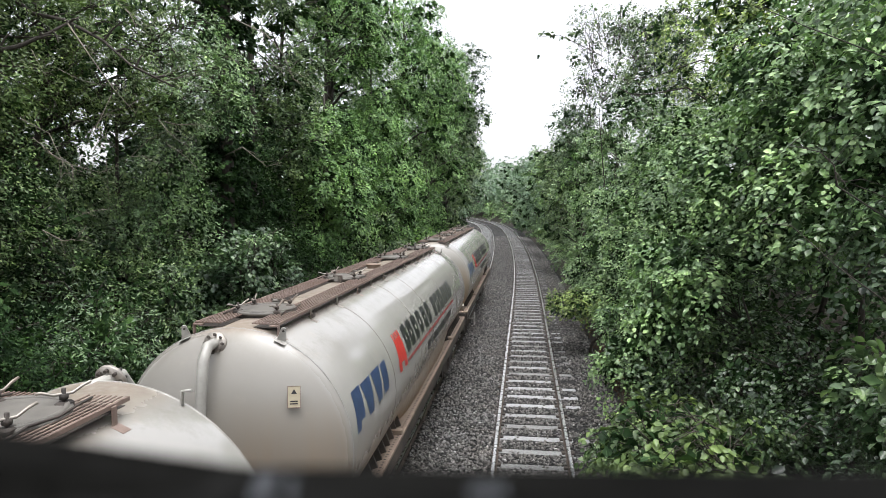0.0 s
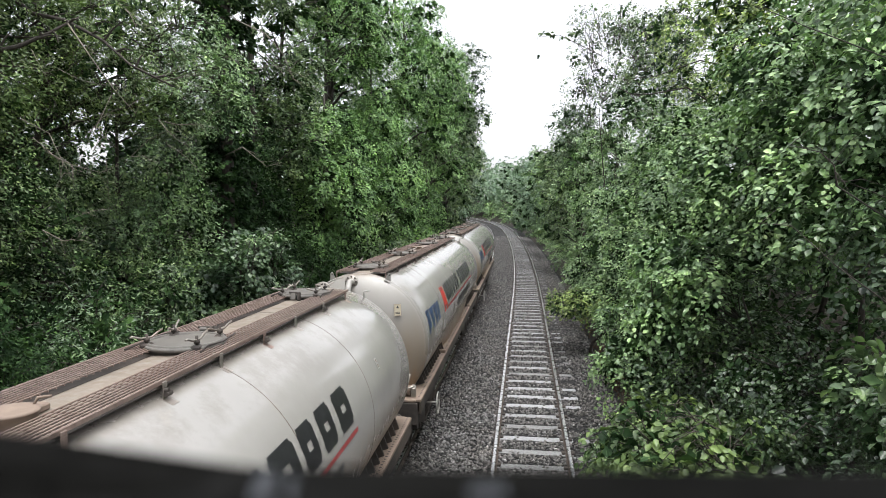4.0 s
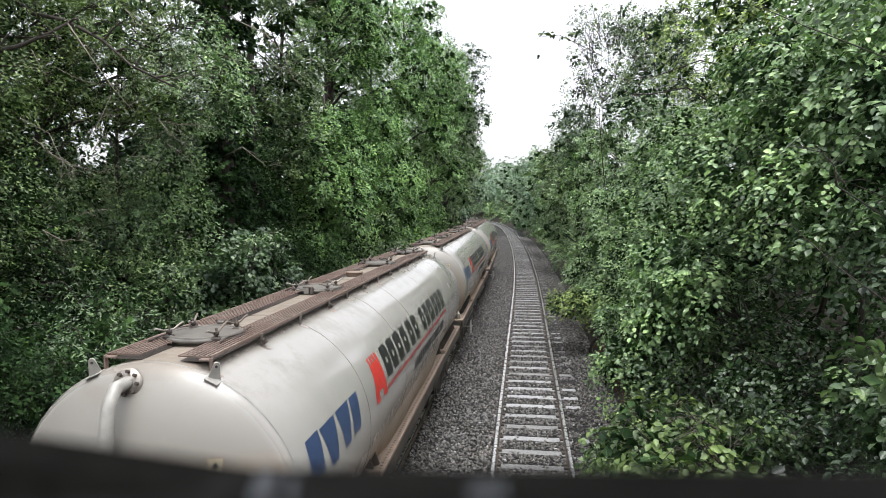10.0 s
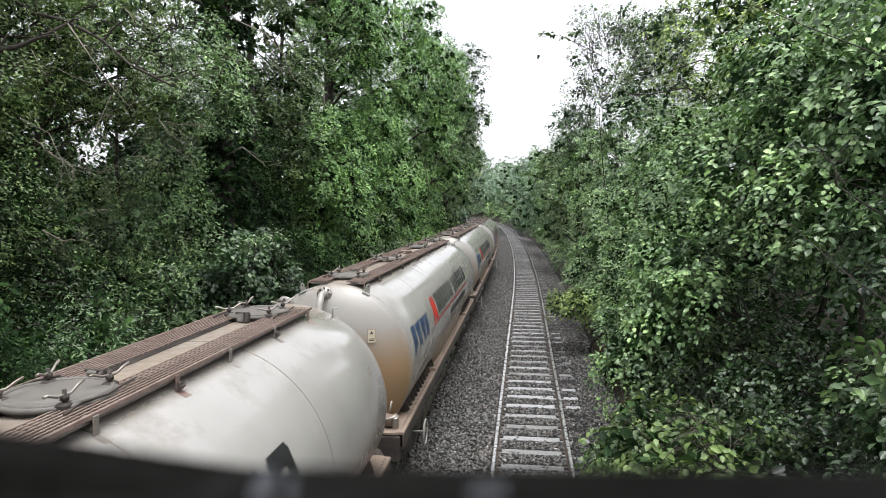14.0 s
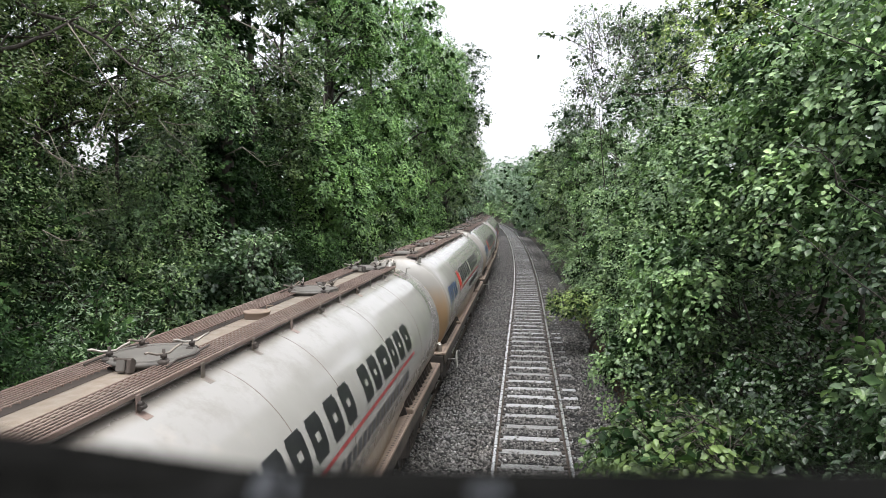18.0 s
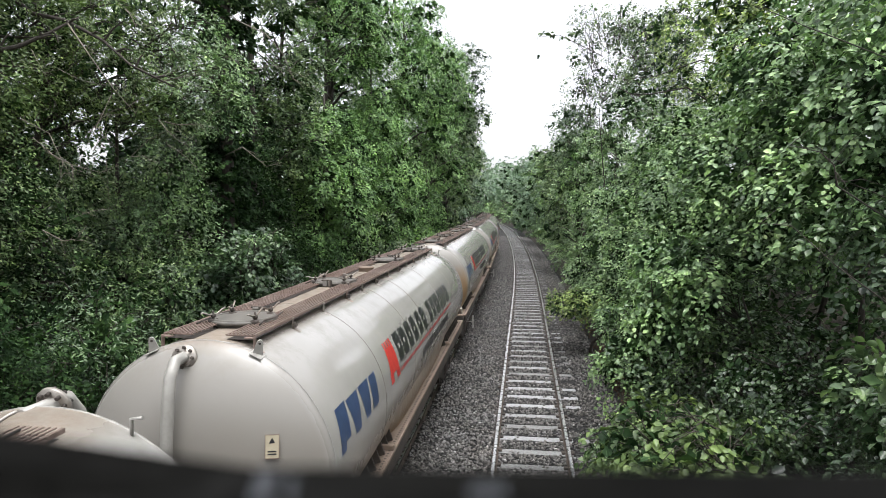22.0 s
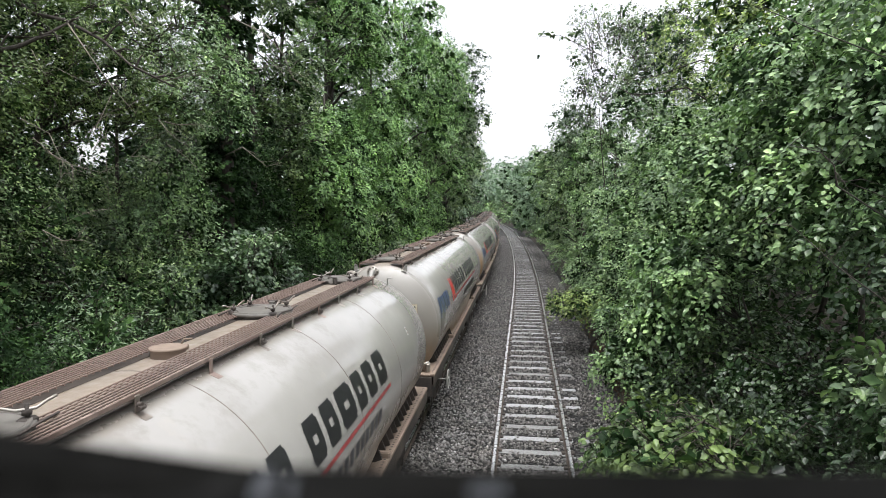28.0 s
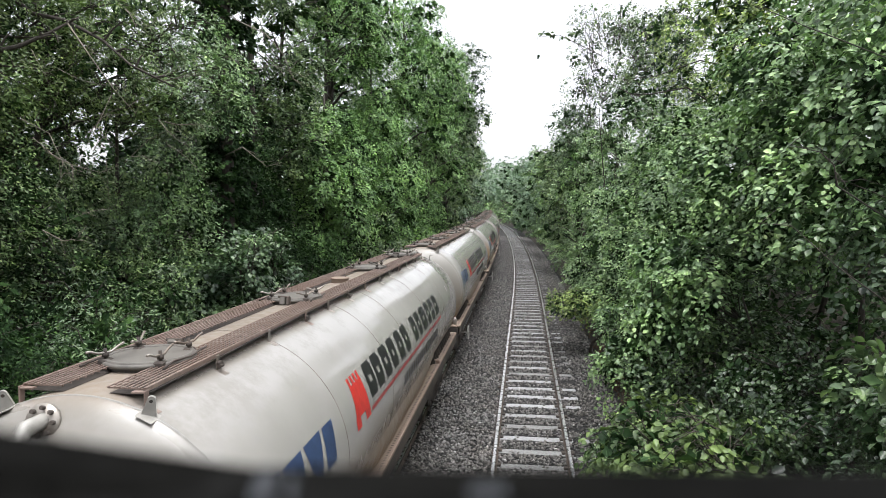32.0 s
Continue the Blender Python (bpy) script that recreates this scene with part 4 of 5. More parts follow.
def bough(parent, name, pts, r, mat, label):
    """One bent branch with a few side twigs."""
    q = random.Random(int(abs(pts[0][0]) * 1000))
    b = Build()
    n = len(pts)
    b.tube(pts, [r * (1 - 0.75 * i / (n - 1)) for i in range(n)], 6)
    for i in range(1, n):
        for k in range(2):
            a = Vector(pts[i - 1]).lerp(Vector(pts[i]), q.random())
            e = a + Vector((q.uniform(0.05, 0.45), q.uniform(-0.15, 0.15), q.uniform(-0.35, 0.3)))
            b.tube([a, a.lerp(e, 0.5) + Vector((0, 0, 0.04)), e], [r * 0.4, r * 0.3, r * 0.15], 4, caps=False)
    ob = part(name, b, mat, parent, label)
    ob.matrix_parent_inverse = parent.matrix_basis.inverted()
    return ob


def right_bank():
    # Bushes 0, 3, 7 and 16 get the shade-coloured leaf for the dark hollow.
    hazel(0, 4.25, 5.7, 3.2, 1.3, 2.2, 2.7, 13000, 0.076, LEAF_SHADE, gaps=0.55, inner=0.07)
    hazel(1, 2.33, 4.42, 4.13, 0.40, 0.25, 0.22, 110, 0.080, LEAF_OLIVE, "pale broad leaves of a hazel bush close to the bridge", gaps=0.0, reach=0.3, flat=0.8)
    hazel(16, 2.15, 4.45, 3.45, 0.60, 0.45, 0.20, 90, 0.072, LEAF_SHADE, "low hazel branches near the bridge, leaves coloured as in shade", gaps=0.0, reach=0.3)
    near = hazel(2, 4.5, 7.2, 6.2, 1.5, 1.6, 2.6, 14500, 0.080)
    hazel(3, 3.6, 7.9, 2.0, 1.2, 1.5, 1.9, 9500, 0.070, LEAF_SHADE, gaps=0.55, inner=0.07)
    hazel(4, 1.70, 7.0, 2.58, 0.90, 0.85, 0.40, 1400, 0.086, LEAF_ASH, "fresh green low hazel branches over the ballast edge")
    hazel(5, 2.1, 9.6, 1.5, 0.95, 1.2, 0.75, 3900, 0.088, LEAF_OLIVE, "fresh green low hazel branches over the ballast edge")
    hazel(6, 4.1, 9.8, 6.2, 1.5, 1.8, 2.5, 15500, 0.082)
    hazel(7, 3.9, 11.5, 2.2, 1.3, 1.8, 2.0, 9500, 0.080, LEAF_SHADE, "hazel bush with open boughs, leaves coloured as in shade", gaps=0.55, inner=0.07)
    hazel(18, 2.55, 10.6, 3.9, 0.75, 1.2, 1.0, 4300, 0.086, label="leafy hazel boughs reaching towards the track")
    hazel(19, 3.2, 13.4, 3.5, 0.9, 1.4, 1.0, 5600, 0.083, label="leafy hazel boughs reaching towards the track")
    hazel(8, 2.7, 13.8, 1.9, 0.95, 1.6, 1.3, 6200, 0.088, LEAF_HAZEL, "fresh green low hazel branches over the ballast edge")
    mid = hazel(9, 4.0, 14.2, 5.2, 1.6, 2.3, 3.1, 17000, 0.083)
    hazel(10, 3.4, 18.5, 2.4, 1.2, 2.3, 2.3, 16714, 0.077)
    hazel(11, 1.68, 22.5, 1.75, 1.30, 1.2, 0.48, 3600, 0.080, LEAF_YELLOW, "yellowing low hazel branches over the ballast edge")
    hazel(12, 4.2, 20.0, 6.0, 1.7, 2.8, 3.4, 18178, 0.089)
    hazel(13, 3.4, 26.0, 3.2, 1.5, 3.0, 3.0, 15372, 0.096)
    hazel(14, 5.2, 19.0, 9.3, 1.6, 2.2, 2.2, 6100, 0.082, LEAF_YELLOW, "yellowing hazel boughs high on the bank", gaps=0.4)
    hazel(15, 4.9, 13.0, 8.7, 1.9, 2.3, 2.1, 10500, 0.088, LEAF_YELLOW, gaps=0.32)
    for pts, r in (([(4.6, 15.2, 7.2), (3.60, 15.0, 7.79), (2.82, 15.0, 7.66), (2.37, 15.0, 7.67), (1.96, 15.0, 7.89)], 0.035),
                   ([(4.8, 15.2, 8.2), (3.86, 15.0, 8.38), (2.92, 15.0, 8.06), (2.12, 15.0, 7.99)], 0.03)):
        bough(mid, "limb", pts, r * 0.65, BARK_DARK, "bare dark limb reaching over the track")
    for pts, r in (([(3.6, 6.4, 4.9), (2.37, 5.2, 5.33), (2.34, 5.2, 5.49), (2.24, 5.2, 5.59), (2.0, 5.2, 5.65)], 0.014),
                   ([(3.4, 6.2, 6.4), (2.25, 5.6, 6.64), (1.97, 5.6, 6.77), (1.70, 5.6, 6.87)], 0.010),
                   ([(3.6, 6.2, 4.0), (2.83, 5.4, 4.44), (2.48, 5.4, 4.70), (2.13, 5.4, 5.02), (1.87, 5.4, 5.04)], 0.012)):
        bough(near, "stem", pts, r * 0.6, BARK_DARK, "thin dark hazel stem")
    for i, (x, y, z, rx, ry, rz, n, s, m) in enumerate((
            (3.75, 29, 11.0, 2.0, 2.6, 3.9, 11500, 0.088, LEAF_OLIVE),
            (4.9, 24, 9.8, 1.8, 2.2, 3.0, 11000, 0.088, LEAF_OLIVE))):
        birch = tall(20 + i, x, y, z, rx, ry, rz, n, s, m, 11.0, 0.045, "birch_tree", "slender open birch tree with sparse leaves", gaps=0.5, twigs=14, twig_r=0.012, ratio=0.6)
        if i == 0:
            tw = part("twig", Build().tube([(3.2, 27.5, 11.3), (1.34, 26.5, 11.98), (0.44, 26.5, 11.92)], [0.022, 0.014, 0.006], 5).tube([(0.46, 26.5, 11.92), (0.51, 26.5, 11.52), (0.56, 26.5, 11.25)], 0.005, 4), BARK_DARK, birch)
            tw.matrix_parent_inverse = birch.matrix_basis.inverted()
            lf = foliage("hanging_leaf", [(0.55, 26.5, 11.14, 0.03, 0.03, 0.05)], 16, 0.16, LEAF_DARK_SHADE, birch, "dark leaf dangling from a thread", reach=0.06, seed=5)
            lf.matrix_parent_inverse = birch.matrix_basis.inverted()
            tp = foliage("twig_leaves", [(1.3, 26.5, 11.95, 0.9, 0.3, 0.25)], 90, 0.15, LEAF_OLIVE, birch, reach=0.3, seed=6)
            tp.matrix_parent_inverse = birch.matrix_basis.inverted()
    for i, (x, y, z, rx, ry, rz, n, s, m) in enumerate((
            (4.3, 36, 6.5, 2.2, 4.0, 5.0, 12000, 0.15, LEAF_HAZEL),
            (3.0, 41, 9.4, 1.5, 2.6, 2.8, 6000, 0.13, LEAF_COOL),
            (3.3, 47, 6.5, 2.5, 5.0, 5.2, 11000, 0.18, LEAF_OLIVE),
            (2.7, 60, 6.5, 2.7, 6.0, 5.2, 10000, 0.21, LEAF_HAZEL),
            (2.3, 75, 6.5, 3.0, 7.0, 5.5, 10000, 0.25, LEAF_HAZE),
            (0.8, 92, 7.0, 3.5, 8.0, 6.0, 10000, 0.29, LEAF_HAZE),
            (-1.0, 108, 7.0, 4.0, 8.0, 6.5, 9000, 0.32, LEAF_HAZE))):
        tall(30 + i, x, y, z, rx, ry, rz, n, s, m, z + rz * 0.5, 0.14, "lineside_tree", "leafy green tree on the far bank", at=(x + 0.6, y))


def left_bank():
    shrub(0, -6.9, 7.2, 2.6, 1.0, 1.2, 1.7, 12000, 0.059, LEAF_DARK_SHADE, label="dark green bush beside the railway")
    shrub(1, -6.8, 9.2, 2.3, 1.2, 1.5, 1.8, 10000, 0.074, LEAF_COOL, 0.34, "grey-green willow shrub with narrow upright leaves", gaps=0.55)
    shrub(2, -7.3, 11.5, 2.6, 1.3, 1.6, 2.0, 12000, 0.074, LEAF_OLIVE)
    shrub(3, -6.3, 13.2, 3.2, 1.35, 1.6, 1.55, 12000, 0.108, LEAF_COOL, 0.80, "pale-leaved young sycamore bending towards the train")
    # Shrubs 4 and 5 get dark leaves to paint the shaded hollow.
    shrub(4, -7.3, 16.5, 2.2, 1.4, 2.0, 1.9, 9000, 0.092, LEAF_DARK_SHADE)
    shrub(5, -7.2, 20.5, 2.2, 1.4, 2.3, 1.9, 9000, 0.092, LEAF_DARK_SHADE)
    shrub(6, -6.9, 27.0, 2.8, 1.5, 5.0, 2.2, 12000, 0.11, LEAF_OLIVE)
    shrub(7, -6.8, 38.0, 3.2, 1.5, 6.0, 2.6, 13500, 0.118, LEAF_BRIGHT)
    shrub(12, -7.1, 47.0, 3.4, 1.5, 6.0, 3.0, 11000, 0.13, LEAF_BRIGHT)
    shrub(13, -7.4, 59.0, 3.8, 1.6, 7.0, 3.2, 10000, 0.16, LEAF_OLIVE)
    shrub(8, -8.7, 8.6, 5.2, 1.4, 2.3, 2.4, 18000, 0.066, LEAF_OLIVE)
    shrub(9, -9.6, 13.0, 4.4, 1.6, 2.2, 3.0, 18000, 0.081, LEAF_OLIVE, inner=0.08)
    ash = tall(0, -9.6, 9.0, 8.0, 2.6, 2.6, 3.2, 30000, 0.078, LEAF_ASH, 9, 0.16, gaps=0.2, ratio=0.4)
    for pts, r in (([(-10.1, 9.2, 6.9), (-8.42, 9.2, 7.56), (-7.88, 9.2, 7.66), (-7.52, 9.4, 7.9), (-7.14, 9.6, 8.19)], 0.055),
                   ([(-10.1, 10.0, 9.0), (-8.73, 10.0, 8.74), (-8.20, 9.9, 8.37), (-7.54, 9.8, 8.21), (-6.80, 9.7, 7.83), (-6.28, 9.6, 7.41), (-5.49, 9.5, 7.03)], 0.05)):
        bough(ash, "limb", pts, r, BARK_DARK, "dark bare limb")
    for pts, r in (([(-7.11, 9.3, 8.0), (-6.72, 9.3, 7.44), (-6.37, 9.3, 6.97), (-6.02, 9.3, 6.59)], 0.022),
                   ([(-7.56, 8.8, 6.47), (-7.11, 8.8, 6.25), (-6.91, 8.8, 5.81), (-6.96, 8.8, 5.57)], 0.014),
                   ([(-7.33, 9.0, 5.99), (-6.89, 9.0, 5.78), (-6.44, 9.0, 5.67), (-6.13, 9.0, 5.78)], 0.013),
                   ([(-7.13, 8.6, 4.80), (-6.80, 8.6, 4.64), (-6.58, 8.6, 4.67), (-6.40, 8.6, 4.88)], 0.016),
                   ([(-6.05, 10.0, 7.20), (-5.77, 10.0, 7.26), (-5.50, 10.0, 7.29), (-5.23, 10.0, 7.36)], 0.014),
                   ([(-5.97, 10.0, 6.56), (-5.71, 10.0, 6.50), (-5.38, 10.0, 6.51), (-5.04, 10.0, 6.43)], 0.013)):
        bough(ash, "dead_twig", pts, r * 0.6, BARK_PALE, "pale bare dead twig")
    q = random.Random(64)
    for k in range(26):
        a = Vector((q.uniform(-8.6, -5.6), q.uniform(8.4, 10.6), q.uniform(5.0, 8.4)))
        d = Vector((q.uniform(-0.5, 0.9), q.uniform(-0.2, 0.2), q.uniform(-0.8, 0.35))).normalized() * q.uniform(0.5, 1.1)
        sag = Vector((0, 0, q.uniform(-0.12, 0.16)))
        bough(ash, "dead_twig", [a, a + d * 0.33 + sag, a + d * 0.66 + sag, a + d], q.uniform(0.004, 0.008), BARK_PALE, "pale bare dead twig")
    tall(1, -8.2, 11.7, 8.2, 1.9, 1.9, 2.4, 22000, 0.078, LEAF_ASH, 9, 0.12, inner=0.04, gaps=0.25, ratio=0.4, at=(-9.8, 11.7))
    tall(2, -11.8, 13.5, 9.0, 3.0, 3.0, 4.0, 13000, 0.130, LEAF_DARK_SHADE, 12, 0.25, gaps=0.15)
    tall(3, -7.1, 12.9, 7.8, 1.3, 1.4, 1.5, 8500, 0.088, LEAF_HAZEL, 8, 0.08, inner=0.03, ratio=0.4, at=(-9.2, 13.2))
    t = tall(4, -9.0, 17.0, 12.0, 3.0, 3.0, 3.0, 8000, 0.130, LEAF_OLIVE, 13, 0.33, "ivy_clad_tree", "big dark trunk wrapped in ivy", gaps=0.5, at=(-8.0, 16.0), lean=0.06)
    for pts, r in (([(-8.0, 15.8, 8.7), (-7.04, 14.5, 8.67), (-6.46, 14.5, 8.34), (-5.87, 14.5, 8.43), (-5.08, 14.5, 8.13)], 0.022),
                   ([(-8.0, 16.0, 10.2), (-6.26, 15.0, 9.30), (-5.84, 15.0, 8.82), (-5.57, 15.0, 8.20), (-5.0, 15.0, 7.92)], 0.022),
                   ([(-8.0, 16.0, 6.4), (-7.0, 15.2, 6.6), (-6.3, 15.0, 6.1), (-5.9, 15.0, 6.2)], 0.028)):
        bough(t, "dead_twig", pts, r * 0.7, BARK_PALE, "pale bare dead twig")
    ivy = foliage("ivy", [(-7.95 + 0.02 * k, 16.0 + 0.02 * k, 3.0 + 0.8 * k, 0.60, 0.60, 0.62) for k in range(13)], 26000, 0.11, LEAF_DARK_SHADE, t, "dark ivy on the trunk", ratio=0.8, reach=0.14, hollow=0.72, seed=77)
    ivy.matrix_parent_inverse = t.matrix_basis.inverted()
    tall(19, -8.7, 21.5, 7.9, 1.7, 2.0, 2.8, 11000, 0.125, LEAF_OLIVE, 9, 0.14, at=(-9.4, 21.5), gaps=0.32)
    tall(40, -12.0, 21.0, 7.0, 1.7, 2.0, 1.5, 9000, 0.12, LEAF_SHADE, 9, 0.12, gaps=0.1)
    shrub(15, -5.75, 13.1, 4.30, 0.75, 0.9, 0.36, 1300, 0.085, LEAF_COOL, 0.8, "silvery young sycamore shoots bending towards the train", gaps=0.1)
    shrub(14, -8.6, 13.9, 5.0, 1.3, 1.4, 1.6, 11500, 0.085, LEAF_HAZEL, 0.6, inner=0.06)
    tall(5, -9.0, 20.0, 13.5, 2.6, 2.6, 3.0, 9000, 0.160, LEAF_OLIVE, 15, 0.14, at=(-8.9, 19.5), gaps=0.5)
    # Dark leaf colour stands in for shade behind the trunks.
    shrub(10, -8.7, 18.5, 5.0, 1.5, 2.2, 3.2, 14000, 0.095, LEAF_DARK_SHADE)
    shrub(11, -9.6, 23.5, 5.0, 1.5, 2.6, 3.4, 12000, 0.10, LEAF_DARK_SHADE)
    tall(6, -7.6, 24.5, 5.9, 1.9, 2.8, 3.7, 31000, 0.118, LEAF_BRIGHT, 9, 0.16, "sycamore_tree", "fresh green sycamore with drooping boughs", gaps=0.32, ratio=0.66, tilt=0.55, outward=0.7, flat=0.35, reach=0.6, lobes=34, size=0.28)
    tall(7, -7.1, 30.5, 7.0, 2.0, 3.2, 5.6, 32000, 0.132, LEAF_BRIGHT, 12, 0.18, "sycamore_tree", "fresh green sycamore with drooping boughs", gaps=0.32, ratio=0.66, tilt=0.55, outward=0.7, flat=0.35, reach=0.6, lobes=34, size=0.28)
    tall(8, -6.8, 37.0, 11.5, 3.0, 3.8, 8.0, 24000, 0.165, LEAF_BRIGHT, 16, 0.2, tilt=0.5, outward=0.6, flat=0.4, reach=0.55)
    tall(15, -9.8, 33.0, 13.0, 2.4, 4.0, 6.5, 14000, 0.19, LEAF_HAZEL, 18, 0.25, gaps=0.2)
    tall(16, -9.5, 25.0, 11.0, 2.4, 3.0, 4.5, 7000, 0.160, LEAF_OLIVE, 15, 0.14, gaps=0.5)
    tall(17, -7.6, 29.0, 13.4, 2.4, 2.6, 3.0, 11000, 0.14, LEAF_BRIGHT, 13, 0.18, at=(-9.4, 29.0), gaps=0.3, tilt=0.5, outward=0.6, flat=0.4, reach=0.55)
    tall(18, -4.7, 50.0, 14.2, 2.0, 3.0, 5.4, 7500, 0.14, LEAF_COOL, 15, 0.16, at=(-7.2, 50.0), gaps=0.55, twigs=8, twig_r=0.012, label="dark open ash crown against the sky")
    tall(9, -6.6, 45.0, 12.5, 3.3, 4.4, 8.0, 23000, 0.165, LEAF_BRIGHT, 17, 0.22, gaps=0.15, tilt=0.5, outward=0.6, flat=0.4, reach=0.55)
    tall(10, -6.3, 54.0, 10.5, 3.3, 5.2, 7.6, 19000, 0.190, LEAF_OLIVE, 15, 0.22)
    tall(11, -7.2, 64.0, 10.0, 3.2, 6.0, 7.2, 16000, 0.215, LEAF_OLIVE, 14, 0.22)
    tall(12, -8.0, 77.0, 9.5, 3.6, 7.0, 7.4, 14000, 0.250, LEAF_HAZE, 14, 0.22)
    tall(13, -10.2, 92.0, 9.5, 3.6, 8.0, 7.0, 12000, 0.290, LEAF_HAZE, 14, 0.22)
    tall(14, -14.0, 108.0, 8.5, 4.0, 8.5, 7.0, 12000, 0.320, LEAF_HAZE, 14, 0.22)


right_bank()
left_bank()


def woodland(name, label, mat, n, leaf, seed, y0, y1, u0, u1, z0, z1, count, r=3.0, reach=0.8):
    """Woods behind the front row, too dense to tell tree from tree."""
    q = random.Random(seed)
    lobes = []
    for i in range(count):
        y = q.uniform(y0, y1)
        u = q.uniform(u0, u1)
        lobes.append((0.2 - float(bend(y)) + u, y, q.uniform(z0, z1) + float(rise(y)), r, r, r))
    ob = foliage(name, lobes, n, leaf, mat, None, seed=seed, reach=reach, hollow=0.2)
    tagged(ob, label, "woodland", kind="stuff")


# Backing leaves are coloured dark to stand for shade deep in the wood.
woodland("woodland", "woodland standing behind the lineside trees, leaves darkened as shade", LEAF_DARK_SHADE, 58000, 0.22, 301, 0, 34, -20, -12, 1, 7.5, 90)
woodland("woodland", "woodland standing behind the lineside trees, leaves darkened as shade", LEAF_DARK_SHADE, 36000, 0.40, 303, 22, 120, -24, -11.5, 1, 14, 120, 3.4)
woodland("woodland", "woodland behind the hazel bank, leaves darkened as shade", LEAF_DARK_SHADE, 32000, 0.33, 302, 3, 50, 7.0, 13, 0, 7.5, 90, 2.6)
woodland("woodland", "woodland behind the hazel bank, leaves darkened as shade", LEAF_DARK_SHADE, 18000, 0.40, 304, 45, 130, 7, 18, 1, 8, 50, 4.0)
# Fills the hollow with dark colour in place of shade.
woodland("undergrowth", "undergrowth inside the hazel bank, coloured dark as shade", LEAF_DARK_SHADE, 9000, 0.15, 313, 4.0, 16, 4.2, 6.8, 0.6, 4.2, 70, 1.0, 0.4)
litter = foliage("fallen_leaves", [(0.2 - float(bend(y)) + 2.55, y, float(rise(y)) - 0.20, 0.5, 1.6, 0.10) for y in (16, 18.5, 21, 24, 27, 30)], 3600, 0.075, LEAF_BROWN, None, reach=0.3, flat=0.3, hollow=0.0, gaps=0.45, gap_scale=2.4, seed=33)
tagged(litter, "brown fallen leaves on the edge of the ballast", "leaf litter", kind="stuff")
# Never in view: added to block skylight coming from behind the camera.
woodland("woodland", "unseen woodland added behind the bridge to cut light from the back", LEAF_DARK_SHADE, 5000, 0.80, 311, -30, -8, -26, -8, 0, 4.5, 60, 3.4, 1.2)
woodland("woodland", "unseen woodland added behind the bridge to cut light from the back", LEAF_DARK_SHADE, 5000, 0.80, 312, -30, -8, 4.5, 22, 0, 4.5, 60, 3.4, 1.2)
woodland("far_woodland", "distant woodland round the bend of the line, leaves paled for haze", LEAF_HAZE, 26000, 0.50, 305, 122, 160, 5.0, 22, 2.5, 10.5, 70, 4.0, 1.2)
woodland("far_woodland", "distant woodland round the bend of the line, leaves paled for haze", LEAF_HAZE, 18000, 0.50, 306, 118, 175, -26, -10, 3, 10, 44, 4.5, 1.2)
woodland("undergrowth", "low green undergrowth along the foot of the bank", LEAF_HAZEL, 20000, 0.17, 307, 24, 118, 2.9, 4.6, 0.4, 2.2, 120, 1.1, 0.5)
woodland("undergrowth", "low green undergrowth behind the train", LEAF_DARK_SHADE, 16000, 0.20, 308, 14, 115, -9.5, -7.2, 0.6, 2.6, 110, 1.4, 0.5)
woodland("undergrowth", "undergrowth on the bank behind the train, coloured dark as shade", LEAF_DARK_SHADE, 10000, 0.16, 314, 7, 22, -11.6, -8.6, 1.0, 5.0, 90, 1.3, 0.5)
woodland("undergrowth", "undergrowth on the bank behind the train, coloured dark as shade", LEAF_DARK_SHADE, 9000, 0.20, 315, 20, 62, -11.0, -8.2, 0.8, 4.2, 110, 1.4, 0.5)
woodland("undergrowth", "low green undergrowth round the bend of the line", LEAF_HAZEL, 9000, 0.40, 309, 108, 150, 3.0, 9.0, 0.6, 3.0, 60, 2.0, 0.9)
woodland("undergrowth", "low green undergrowth behind the train", LEAF_DARK_SHADE, 7000, 0.40, 310, 100, 150, -12.0, -7.4, 0.6, 4.0, 50, 2.0, 0.9)

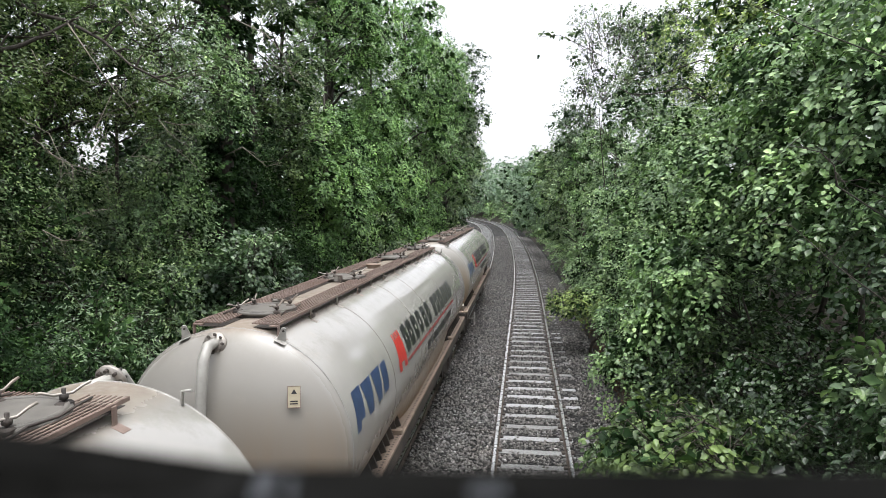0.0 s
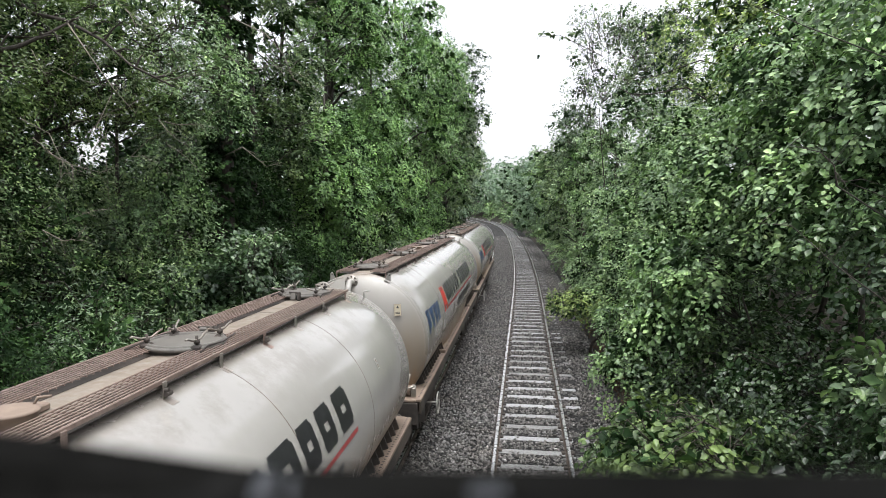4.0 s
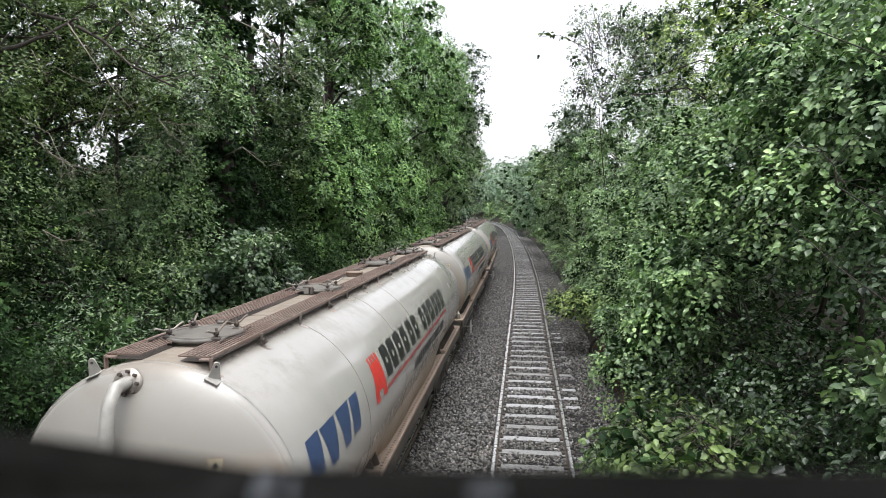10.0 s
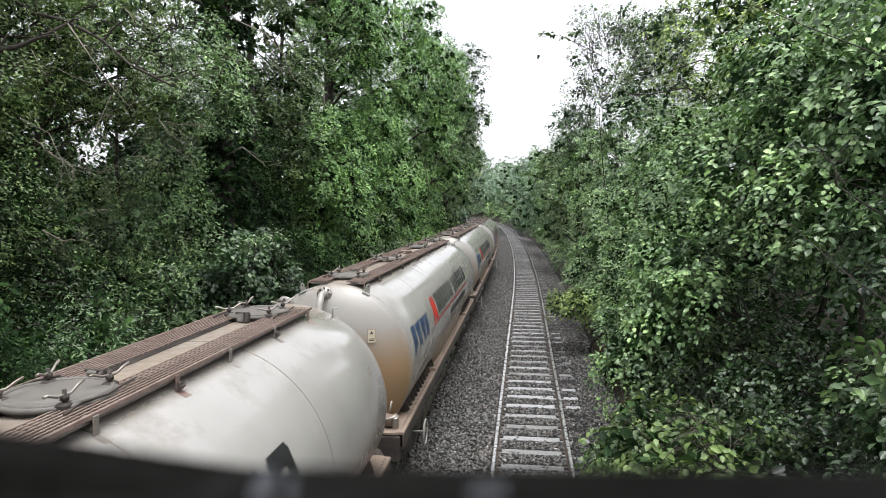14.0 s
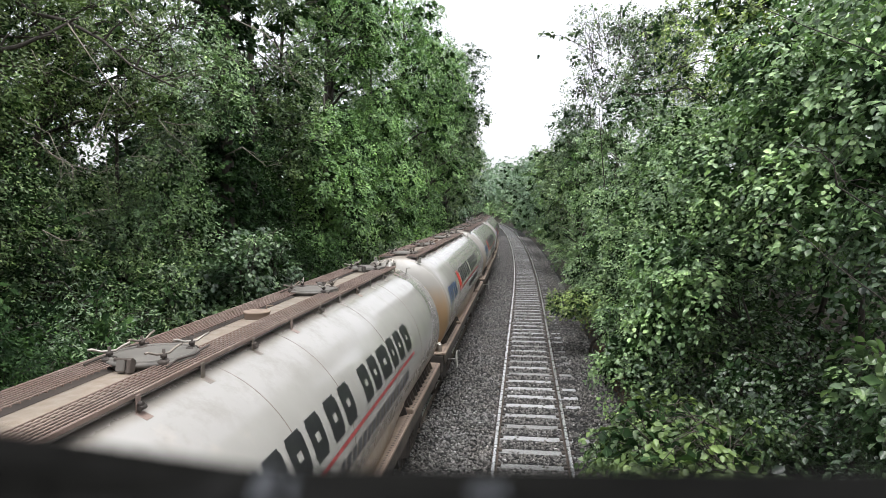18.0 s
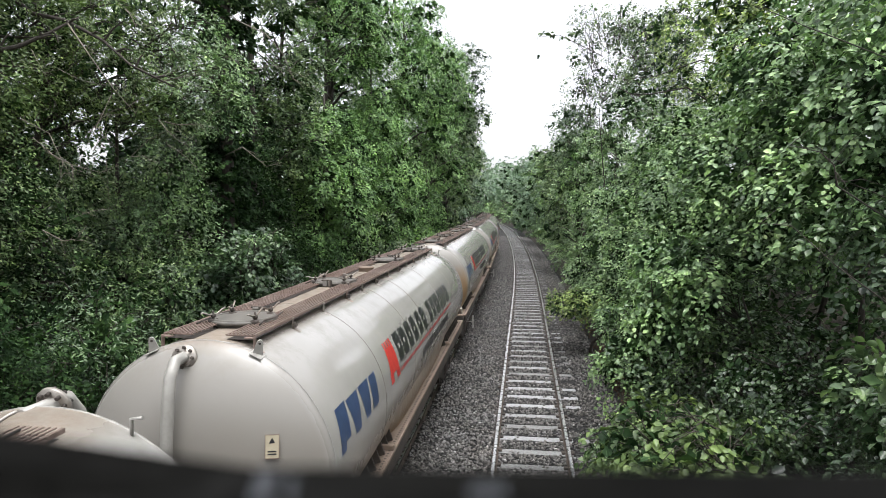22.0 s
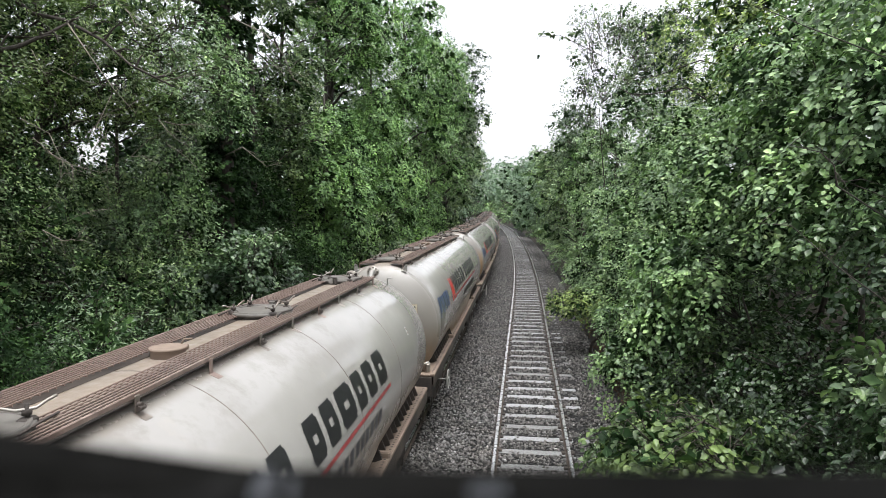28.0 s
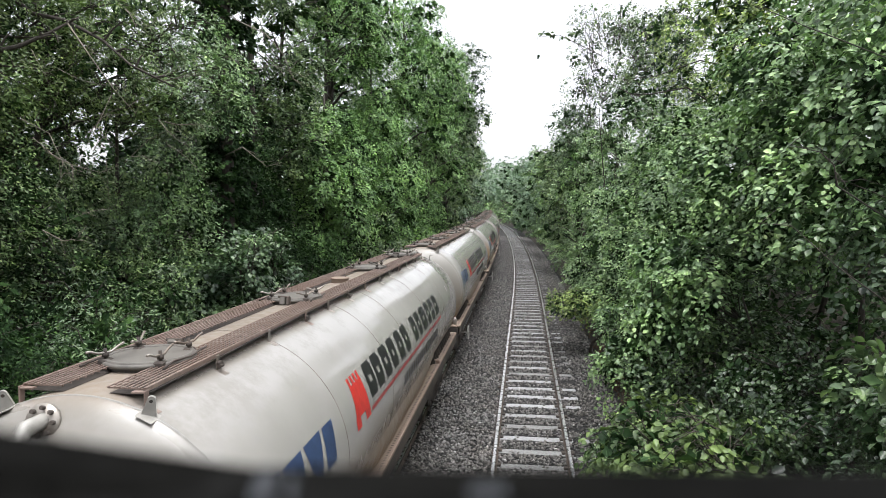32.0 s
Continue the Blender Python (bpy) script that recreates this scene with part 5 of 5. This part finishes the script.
# ---- the bridge from which one looks down ----
def bridge():
    turn = Matrix.Rotation(radians(6.5), 4, "Z")
    br = thing("bridge_parapet", "dark steel plate parapet of the bridge, close before the viewer", "parapet", kind="structure", at=turn)
    part("plate", Build().box((0, 0.072, 4.79), (15.0, 0.012, 0.735)), COPING, br, "dark painted steel plate")
    part("top_flange", Build().box((0, 0.068, 5.1618), (15.0, 0.022, 0.012), chamfer=0.004), COPING, br, "dark rolled top edge")
    # Box tilted so that its edge fits the camera's view.
    tilted_box = Build().box((-0.15, 0, -0.05), (0.30, 0.014, 0.10), chamfer=0.003)
    part("bent_edge", tilted_box, COPING, br, "dark tilted piece fitted to the edge as the camera sees it").matrix_basis = Matrix.Translation((-0.012, 0.072, 5.1655)) @ Matrix.Rotation(radians(8.2), 4, "Y")
    # Pale flecks paint highlights on the edge, placed to fit the camera's view.
    for x, y, w, h in ((-0.0212, 0.0690, 0.0020, 0.0075), (-0.0180, 0.0685, 0.0008, 0.006), (0.0040, 0.0680, 0.0040, 0.0022)):
        part("bare_scratch", Build().box((x, y, 5.1681), (w, h, 0.0006), Matrix.Rotation(0.15, 3, "Z")), GLINT, br, "pale fleck painted in for a highlight")
    deck = thing("bridge_deck", "plain dark bridge deck on brick abutments", "bridge", kind="structure", at=turn)
    part("deck", Build().box((-1.5, -1.77, 4.36), (17.0, 3.66, 0.30), chamfer=0.03), ASPHALT, deck, "dark asphalt deck")
    for x in (-8.2, 5.0):
        part("abutment", Build().box((x, -1.80, 1.85), (1.6, 3.4, 4.66), chamfer=0.03), BRICK, deck, "brick abutment")


bridge()

# ---- ballast stones ----
def stones():
    r = np.random.default_rng(3)
    n = 58000
    y = 9.0 + 78.0 * r.random(n) ** 2.2
    u = r.uniform(-2.95, 2.35, n)
    slope = (bend(y + 0.5) - bend(y - 0.5))
    x = 0.20 - bend(y) + u
    # the section of the bed
    base = np.interp(u, [-4.0, -2.7, -2.5, -1.9, -0.95, -0.7, 0.7, 0.95, 1.4, 1.9, 2.9], [-0.012, -0.012, 0.012, 0.03, 0.012, -0.010, -0.010, 0.001, -0.008, -0.06, -0.36]) + rise(y)
    sl = ((y - (-40 + 0.4)) / SPACING + 0.5) % 1.0
    on_sleeper = (np.abs(sl - 0.5) < 0.19) & (u > -0.8) & (u < 1.31)
    rail = (np.abs(np.abs(u) - 0.7525) < 0.075) | (np.abs(u - FAR_TRACK - 0.7525) < 0.10)
    keep = ~(on_sleeper & (r.random(n) > 0.05)) & ~rail
    x, y, base, slope = x[keep], y[keep], base[keep], slope[keep]
    n = len(x)
    s = 0.024 + 0.018 * r.random(n)
    octa = np.array([(1, 0, 0), (-1, 0, 0), (0, 1, 0), (0, -1, 0), (0, 0, 1), (0, 0, -1)], dtype=float)
    V = octa[None] * s[:, None, None] * (0.7 + 0.6 * r.random((n, 6, 1))) + r.normal(size=(n, 6, 3)) * s[:, None, None] * 0.22
    V[:, :, 2] *= 0.8
    a = r.random(n) * 6.283
    ca, sa = np.cos(a)[:, None], np.sin(a)[:, None]
    X = V[:, :, 0] * ca - V[:, :, 1] * sa
    Y = V[:, :, 0] * sa + V[:, :, 1] * ca
    V = np.stack([X + x[:, None], Y + y[:, None], V[:, :, 2] + (base + s * (0.15 + 0.55 * r.random(n)))[:, None]], 2)
    F = np.array([(0, 2, 4), (2, 1, 4), (1, 3, 4), (3, 0, 4), (2, 0, 5), (1, 2, 5), (3, 1, 5), (0, 3, 5)])
    me = bpy.data.meshes.new("ballast_stones")
    me.vertices.add(n * 6)
    me.vertices.foreach_set("co", V.astype(np.float32).ravel())
    loops = (np.arange(n)[:, None] * 6 + F.ravel()[None]).ravel()
    me.loops.add(len(loops))
    me.loops.foreach_set("vertex_index", loops.astype(np.int32))
    me.polygons.add(n * 8)
    me.polygons.foreach_set("loop_start", np.arange(0, n * 24, 3, dtype=np.int32))
    me.update(calc_edges=True)
    tagged(part("ballast_stones", me, STONE, None), "loose grey granite ballast stones", "ballast", kind="stuff")


stones()

# ---- the train ----
PITCH = 15.01
first = build_wagon()
train = [first] + [copy_thing(first, Matrix.Identity(4)) for k in range(5)]
# how dirty the ends are, and where the plates sit (across, up) on each wagon
for wagon, grime, dx, dz, along in zip(train, (0.7, 0.5, 1.7, 0.15, 0.5, 0.6), (0.0, 0.04, -0.05, 0.06, 0.0, 0.02), (0.0, 0.13, -0.02, -0.15, 0.0, 0.05), (0.0, 0.0, 0.0, 1.25, 0.4, 0.0)):
    for ob in wagon.children:
        if ob.name.startswith("tank"):
            ob.color = (grime, grime, grime, 1)
        elif ob.name.startswith("warning_plate"):
            ob.matrix_basis = Matrix.Translation((dx, 0.02 * (dz > 0.1), dz)) @ ob.matrix_basis
        elif ob.name.startswith("data_panel"):
            ob.matrix_basis = Matrix.Translation((0, along, 0)) @ ob.matrix_basis

make_track("near_track", 0.0, -40, 150, "near railway track with pale concrete sleepers and bright rails")
make_track("far_track", FAR_TRACK, -40, 150, "second railway track under the cement train")

# where the end seam of the second wagon stands, in metres along the line
RUN = [(0.0, 6.53), (2.0, 9.25), (4.0, 11.97), (6.0, 14.68), (8.0, 17.37), (10.0, 20.03), (12.0, 22.66), (14.0, 25.31), (16.0, 27.98), (18.0, 30.65), (20.0, 33.30), (22.0, 35.93), (24.0, 38.52), (26.0, 41.12), (28.0, 43.75), (30.0, 46.42), (32.0, 49.10)]


def seat(y):
    """The pose of a wagon whose near end seam is y along the line: it rests on its two bogies."""
    a, b = line(y + 1.75, FAR_TRACK), line(y + TL - 1.75, FAR_TRACK)
    d = b - a
    m = Matrix.Rotation(math.atan2(-d.x, d.y), 4, "Z") @ Matrix.Rotation(math.atan2(d.z, math.hypot(d.x, d.y)), 4, "X")
    return Matrix.Translation(a) @ m @ Matrix.Translation((0, -1.75, 0))


def motions():
    ts = [r[0] for r in RUN]
    ss = [r[1] for r in RUN]
    for k, wagon in zip((1, 0, -1, -2, -3, -4), train):
        rows = []
        for i in range(33):
            t = 1.0 * i
            rows.append((t, seat(float(np.interp(t, ts, ss)) + PITCH * k)))
        walk(wagon, rows)


motions()
